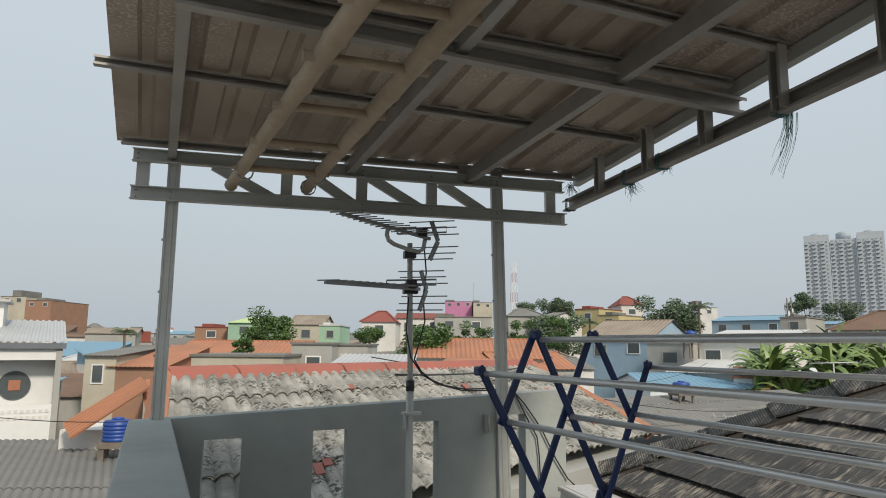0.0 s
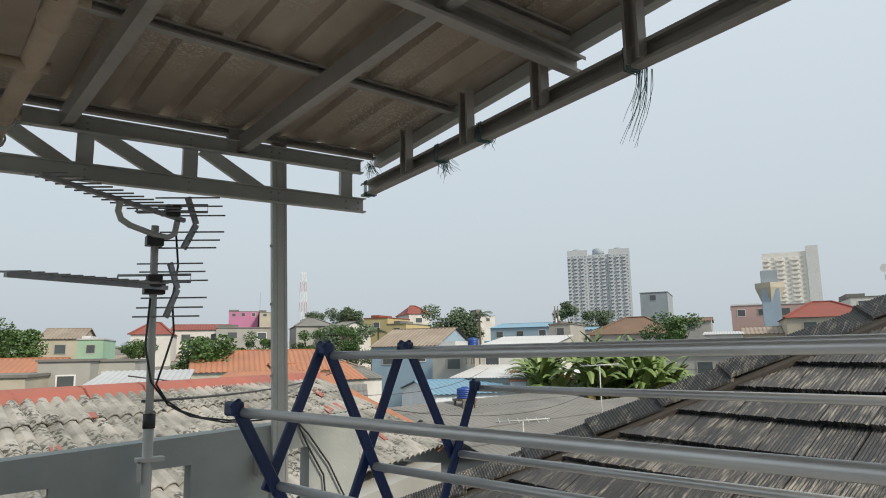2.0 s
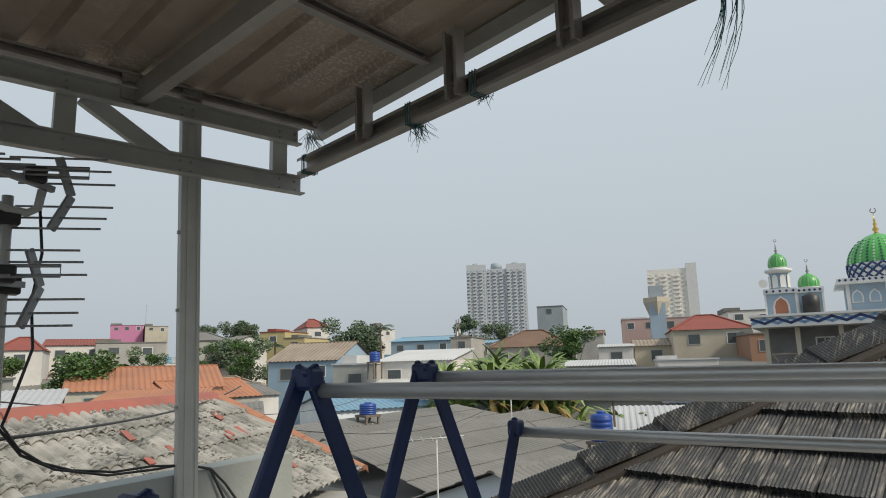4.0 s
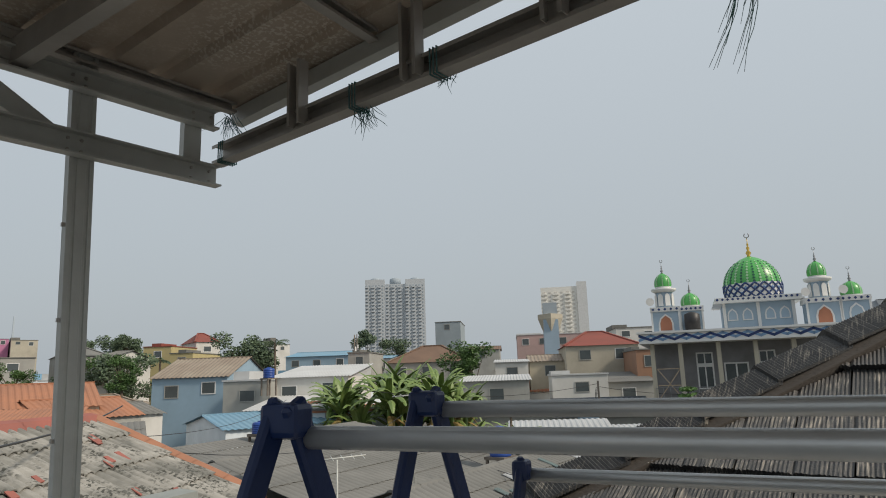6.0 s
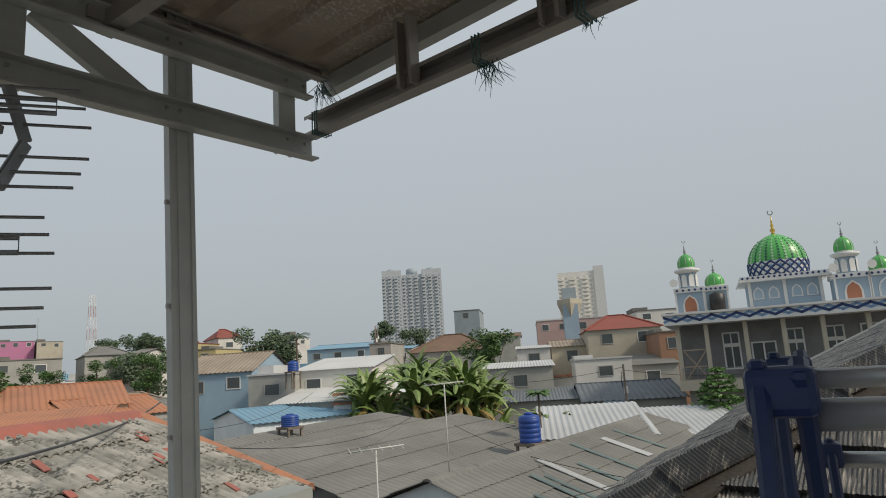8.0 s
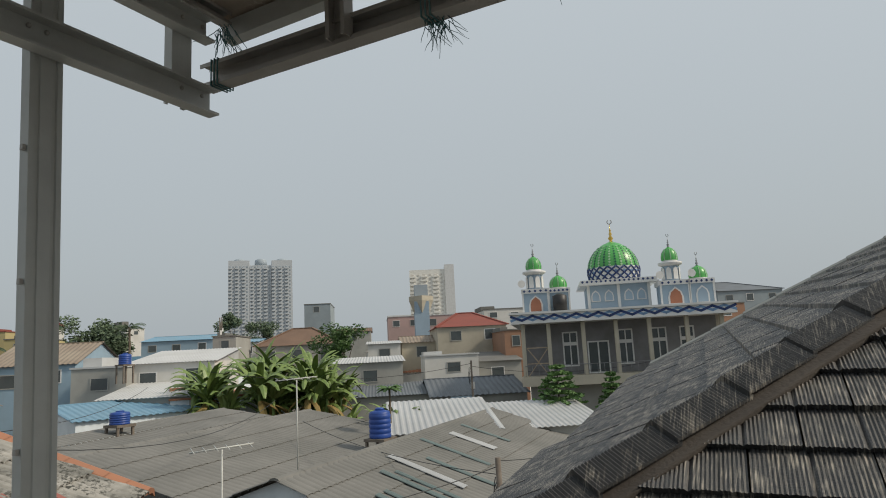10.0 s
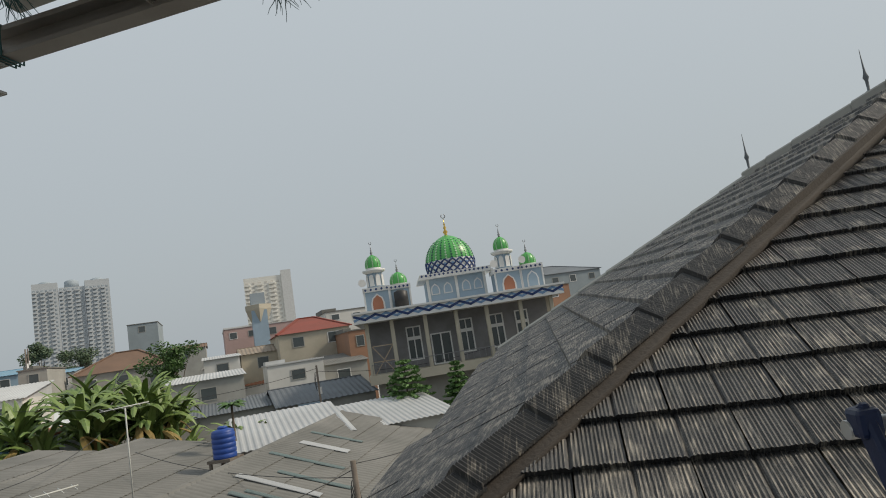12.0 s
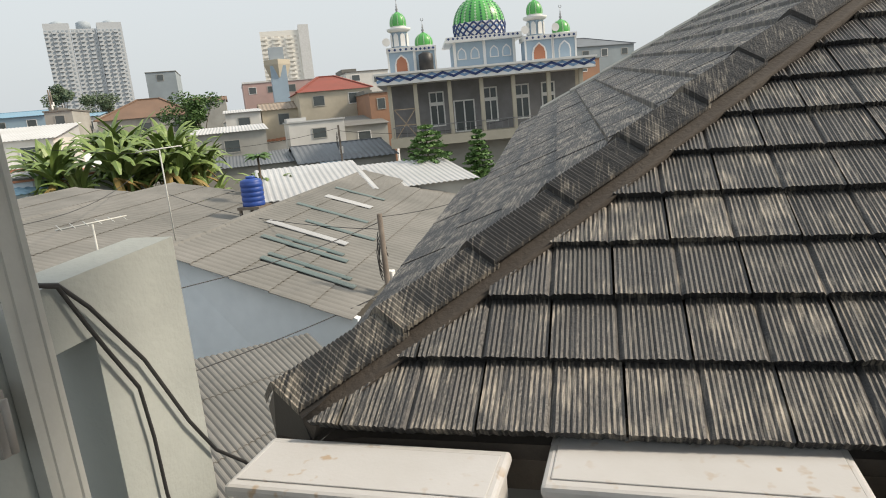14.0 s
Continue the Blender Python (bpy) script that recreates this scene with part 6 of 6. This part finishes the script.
def mosaic(parent_dome, c, r, h, n, big):
    """Diamond tesserae set proud of the dome: dark and pale up each gore, navy and white lattice round the foot."""
    for mat, sel, size in ((DOME_LIGHT, 0, 0.33), (DOME_DARK, 1, 0.3), (PAINT_WHITE, 2, 0.42), (PAINT_NAVY, 3, 0.36)):
        bm = bmesh.new()
        for k in range(n):
            rows = 13
            for j in range(rows):
                z = 0.03 + 0.88 * j / rows
                foot = False
                if z < (0.34 if big else 0.12):
                    continue
                if foot:
                    kind = 2
                else:
                    if k % 2 == 1 and not big:
                        continue
                    kind = 0 if (k % 2 == 0) else 1
                if kind != sel:
                    continue
                q = dome_radius(z) * r
                a = 6.28319 * (k + (0.5 if foot and j % 2 else 0)) / n
                s = size * 6.28 * q / n * (1.0 if foot else 0.75)
                p = Vector((c[0] + q * math.cos(a), c[1] + q * math.sin(a), c[2] + z * h))
                slope = (dome_radius(min(1.0, z + 0.04)) - dome_radius(max(0, z - 0.04))) * r / (0.08 * h)
                out = Vector((math.cos(a), math.sin(a), -slope)).normalized()
                t1 = Vector((-math.sin(a), math.cos(a), 0))
                t2 = out.cross(t1)
                hz = min(s * 1.25, 0.95 * 0.44 * h / rows * (1.0 if not foot else 1.15))
                pts = [p + out * 0.03 + v for v in (t1 * s, t2 * hz, -t1 * s, -t2 * hz)]
                bm.faces.new([bm.verts.new(v) for v in pts])
        if bm.faces:
            bmesh.ops.recalc_face_normals(bm, faces=bm.faces[:])
            ext = bmesh.ops.extrude_face_region(bm, geom=bm.faces[:])
            for v in ext["geom"]:
                if isinstance(v, bmesh.types.BMVert):
                    v.co += (Vector((c[0], c[1], v.co.z)) - v.co).normalized() * 0.05
            tagged(part("mosaic", bm, mat, parent_dome), kind="stuff")
        else:
            bm.free()


def finial(parent, x, y, z, h, mat, crescent):
    bm = bmesh.new()
    lathe(bm, [(0.1 * h, 0), (0.05 * h, 0.05 * h), (0.11 * h, 0.16 * h), (0.04 * h, 0.27 * h), (0.07 * h, 0.36 * h), (0.025 * h, 0.44 * h), (0.045 * h, 0.5 * h), (0.015 * h, 0.58 * h), (0.012 * h, 0.8 * h)], 14, (x, y, z))
    part("finial", bm, mat, parent)
    bm = bmesh.new()
    r = 0.09 * h
    tube(bm, [(x + r * math.cos(a), y, z + 0.88 * h + r * math.sin(a)) for a in (radians(120 + 300 * i / 14) for i in range(15))], 0.02 * h, 6)
    part("crescent", bm, ALU, parent)


# drum and great dome
part("drum", boxes((-1.95, 2.45, 1.2, 5.6, RZ + 0.8, RZ + 2.6)), PAINT_PALEBLUE, mosque)
part("drum_cornice", boxes((-2.55, 3.05, 0.6, 6.2, RZ + 2.6, RZ + 2.72), (-2.45, 2.95, 0.7, 6.1, RZ + 2.72, RZ + 2.97)), PAINT_WHITE, mosque)
diamonds(mosque, "inlay", [(-2.3 + 0.33 * i, 0.69, RZ + 2.845) for i in range(16)], 0.07, PAINT_NAVY)
for x in (-1.4, -0.45, 0.95, 1.85):
    w = part("arched_window", pointed(bmesh.new(), x - 0.33, x + 0.33, 1.12, RZ + 1.4, RZ + 2.25, 0.075), PAINT_WHITE, mosque)
    part("pane", pointed(bmesh.new(), x - 0.24, x + 0.24, 1.09, RZ + 1.47, RZ + 2.13, 0.02), PAINT_PALEBLUE, w)
for x in (-1.9, 0.25, 2.4):
    part("pilaster", boxes((x - 0.1, x + 0.1, 1.1, 1.3, RZ + 0.8, RZ + 2.6)), PAINT_WHITE, mosque)
dc = (0.25, 3.4, RZ + 2.97)
gd = dome(mosque, dc, 1.92, 3.1, 48, 3)
mosaic(gd, dc, 1.92, 3.1, 28, True)
for k in range(20):
    for sg in (-1, 1):
        bm = bmesh.new()
        pts = []
        for i in range(7):
            z = 0.01 + 0.33 * i / 6
            a = 6.28319 * (k + sg * i / 3) / 20
            q = dome_radius(z) * 1.92 + 0.015
            pts.append((dc[0] + q * math.cos(a), dc[1] + q * math.sin(a), dc[2] + z * 3.1))
        tube(bm, pts, 0.065, 5)
        part("lattice_bar", bm, PAINT_NAVY, gd)
    for row in range(2):
        z = 0.11 + 0.12 * row
        a = 6.28319 * (k + 0.5 * (row + 1)) / 20
        q = dome_radius(z) * 1.92 + 0.02
        p = Vector((dc[0] + q * math.cos(a), dc[1] + q * math.sin(a), dc[2] + z * 3.1))
        t1, t2 = Vector((-math.sin(a), math.cos(a), 0)) * 0.11, Vector((0, 0, 0.11))
        bm = bmesh.new()
        ring = [bm.verts.new(v) for v in (p + t1, p + t2, p - t1, p - t2)]
        tip = bm.verts.new(p + Vector((math.cos(a), math.sin(a), 0)) * 0.03)
        for i in range(4):
            bm.faces.new((ring[i], ring[(i + 1) % 4], tip))
        part("lozenge", bm, PAINT_MIDBLUE, gd)
finial(mosque, 0.25, 3.4, RZ + 2.97 + 3.1, 1.8, BRASS, True)


def minaret(x, y, w, tall):
    b = RZ + 0.8
    h1 = 1.4
    part("turret", boxes((x - w, x + w, y, y + 2 * w, b, b + h1)), PAINT_PALEBLUE, mosque)
    part("turret_cornice", boxes((x - w - 0.1, x + w + 0.1, y - 0.1, y + 2 * w + 0.1, b + h1, b + h1 + 0.32)), PAINT_WHITE, mosque)
    diamonds(mosque, "inlay", [(x - w + 0.12 + 2 * (w - 0.12) * i / 4, y - 0.11, b + h1 + 0.16) for i in range(5)], 0.07, PAINT_NAVY)
    a = part("arch", pointed(bmesh.new(), x - w * 0.55, x + w * 0.55, y - 0.07, b + 0.05, b + 1.25, 0.066), PAINT_WHITE, mosque)
    part("infill", pointed(bmesh.new(), x - w * 0.42, x + w * 0.42, y - 0.1, b + 0.1, b + 1.12, 0.026), BRICK_ARCH if tall else PAINT_PALEBLUE, a)
    for sx in (-1, 1):
        part("quoin", boxes((x + sx * w - 0.06, x + sx * w + 0.06, y - 0.06, y + 0.06, b, b + h1)), PAINT_WHITE, mosque)
    c, top = (x, y + w, 0), b + h1 + 0.32
    if tall:
        part("shaft", lathe(bmesh.new(), [(0.6, top), (0.58, top + 1.12)], 8, c, smooth=False), PAINT_PALEBLUE, mosque)
        for k in range(8):
            a0 = radians(22.5 + 45 * k)
            m = Matrix.Translation((x + 0.6 * math.cos(a0), y + w + 0.6 * math.sin(a0), 0)) @ pose(0, 0, 0, 0, 0, math.degrees(a0) + 90)
            part("niche", pointed(bmesh.new(), -0.17, 0.17, -0.03, top + 0.12, top + 1.0, 0.04, m), PAINT_WHITE, mosque)
        part("gallery", lathe(bmesh.new(), [(0.6, top + 1.08), (0.83, top + 1.2), (0.86, top + 1.34), (0.55, top + 1.4)], 16, c), PAINT_WHITE, mosque)
        top += 1.38
    r = 0.56 if tall else 0.62
    dcc = (x, y + w, top)
    d = dome(mosque, dcc, r, 1.1 if tall else 1.0, 24)
    mosaic(d, dcc, r, 1.1 if tall else 1.0, 16, False)
    finial(mosque, x, y + w, top + (1.1 if tall else 1.0), 1.0, ALU, True)


minaret(-5.75, -0.2, 0.9, True)
minaret(-4.05, 0.4, 0.72, False)
minaret(3.95, -0.2, 0.95, True)
minaret(5.75, -0.2, 0.8, False)
part("black_tank", lathe(bmesh.new(), [(0.5, RZ + 0.8), (0.5, RZ + 1.9), (0.2, RZ + 2.05)], 16, (-4.05, -0.4, 0)), BLACK_PLASTIC, mosque)
for x, y in ((-6.75, -0.1), (2.9, -0.1), (5.0, -0.3)):
    bm = bmesh.new()
    lathe(bm, [(0.05, 0), (0.08, 0.12), (0.28, 0.42)], 14)
    bmesh.ops.transform(bm, matrix=pose(x, y, RZ + 2.9, 90, 0, 10), verts=bm.verts[:])
    part("loudspeaker", bm, PAINT_WHITE, mosque)

# Painted board on the gable below
t = thing("painted_board", "pale blue painted board with faded dark lettering", "board", at=pose(43.2, 24.9, -2.0, 0, 0, -57))
part("panel", boxes((-0.85, 0.85, -0.03, 0, -0.5, 0.5)), PAINT_PALEBLUE, t)
for x in (-0.5, -0.15, 0.2):
    part("lettering", boxes((x - 0.12, x + 0.1, -0.042, -0.031, -0.25, 0.25), m=pose(0, 0, 0)), PAINT_NAVY, t)


# Ribbed concrete tiles of the near slope, course by course
TW, TL = 0.346, COURSE.length


def ribbed_tile(seed):
    """Local: x across, y up the slope, z out; two pans of fine ribs with a groove between."""
    rng = random.Random(seed)
    bm = bmesh.new()
    n = 52
    cols = []
    for i in range(n + 1):
        u = 0.003 + (TW - 0.006) * i / n
        g = 0.0038 if i % 2 else 0.0
        g = 0.01 if i == n // 2 else g
        g = 0.0 if i in (0, n) else g
        jag = rng.uniform(-0.003, 0.003)
        w = rng.uniform(0, 0.0018)
        cols.append([bm.verts.new((u, jag + 0.006, -0.036)), bm.verts.new((u, jag, -g - w)), bm.verts.new((u, TL * 1.12, -0.024 - g - w))])
    for a, b in zip(cols, cols[1:]):
        bm.faces.new((a[0], b[0], b[1], a[1]))
        bm.faces.new((a[1], b[1], b[2], a[2]))
    bm.faces.new((cols[0][0], cols[0][1], cols[0][2]))
    bm.faces.new((cols[-1][2], cols[-1][1], cols[-1][0]))
    return bm


ax_x = ALONG.normalized()
ax_y = (COURSE - ax_x * COURSE.dot(ax_x)).normalized()
ax_z = ax_x.cross(ax_y)
SLOPE_AXES = Matrix((ax_x, ax_y, ax_z)).transposed().to_4x4()


def tile_pose(row, col, rng):
    m = SLOPE_AXES.copy()
    m.translation = east_point(row, (4.06 if row % 2 == 0 else 4.235) + 0.016 * row + TW * 2 - TW * col, rng.uniform(-0.002, 0.003))
    return m @ pose(0, 0, 0, rng.uniform(-0.4, 0.4), 0, rng.uniform(-0.35, 0.35))


rng = random.Random(11)
kinds = []
for s in range(5):
    bm = ribbed_tile(s)
    me = bpy.data.meshes.new("roof_tile")
    bm.to_mesh(me)
    bm.free()
    me.materials.append(TILE)
    kinds.append(me)
cut_n = HIP_SIDE
cut_p = LIP + FOOT + HIP_SIDE * 0.012
for row in range(22):
    for col in range(-6, 11):
        m = tile_pose(row, col, rng)
        me = kinds[rng.randrange(5)]
        corners = [m @ v.co for v in (me.vertices[0], me.vertices[2], me.vertices[-1], me.vertices[-3])]
        d = [(c - cut_p).dot(cut_n) for c in corners]
        if min(d) > -0.01:
            continue
        if max(d) > 0:
            bm = bmesh.new()
            bm.from_mesh(me)
            inv = m.inverted()
            bmesh.ops.bisect_plane(bm, geom=bm.verts[:] + bm.edges[:] + bm.faces[:], plane_co=inv @ cut_p, plane_no=inv.to_3x3() @ cut_n, clear_outer=True)
            ob = obj("roof_tile", bm, TILE, house_roof)
        else:
            ob = new("roof_tile", me)
            ob.parent = house_roof
        ob.matrix_basis = m
# Plainer tiles of the same slope, past the near courses
bm = bmesh.new()
for row in range(27):
    for col in range(-6, 21):
        if row < 22 and col < 11:
            continue
        m = tile_pose(row, col, rng)
        if ((m.translation - cut_p).dot(cut_n) > -0.4) or m.translation.x > 6.1 or m.translation.y < -2.6:
            continue
        pts = [m @ Vector(v) for v in ((0.003, 0, 0), (TW - 0.003, 0, 0), (TW - 0.003, TL * 1.1, -0.024), (0.003, TL * 1.1, -0.024))]
        low = [m @ Vector(v) for v in ((0.003, 0, -0.034), (TW - 0.003, 0, -0.034), (TW - 0.003, TL * 1.1, -0.036), (0.003, TL * 1.1, -0.036))]
        a, b = [bm.verts.new(v) for v in pts], [bm.verts.new(v) for v in low]
        bm.faces.new(a)
        for i in range(4):
            bm.faces.new((a[i], b[i], b[(i + 1) % 4], a[(i + 1) % 4]))
bmesh.ops.recalc_face_normals(bm, faces=bm.faces[:])
tagged(part("upper_slope_tiles", bm, TILE, house_roof), kind="stuff")
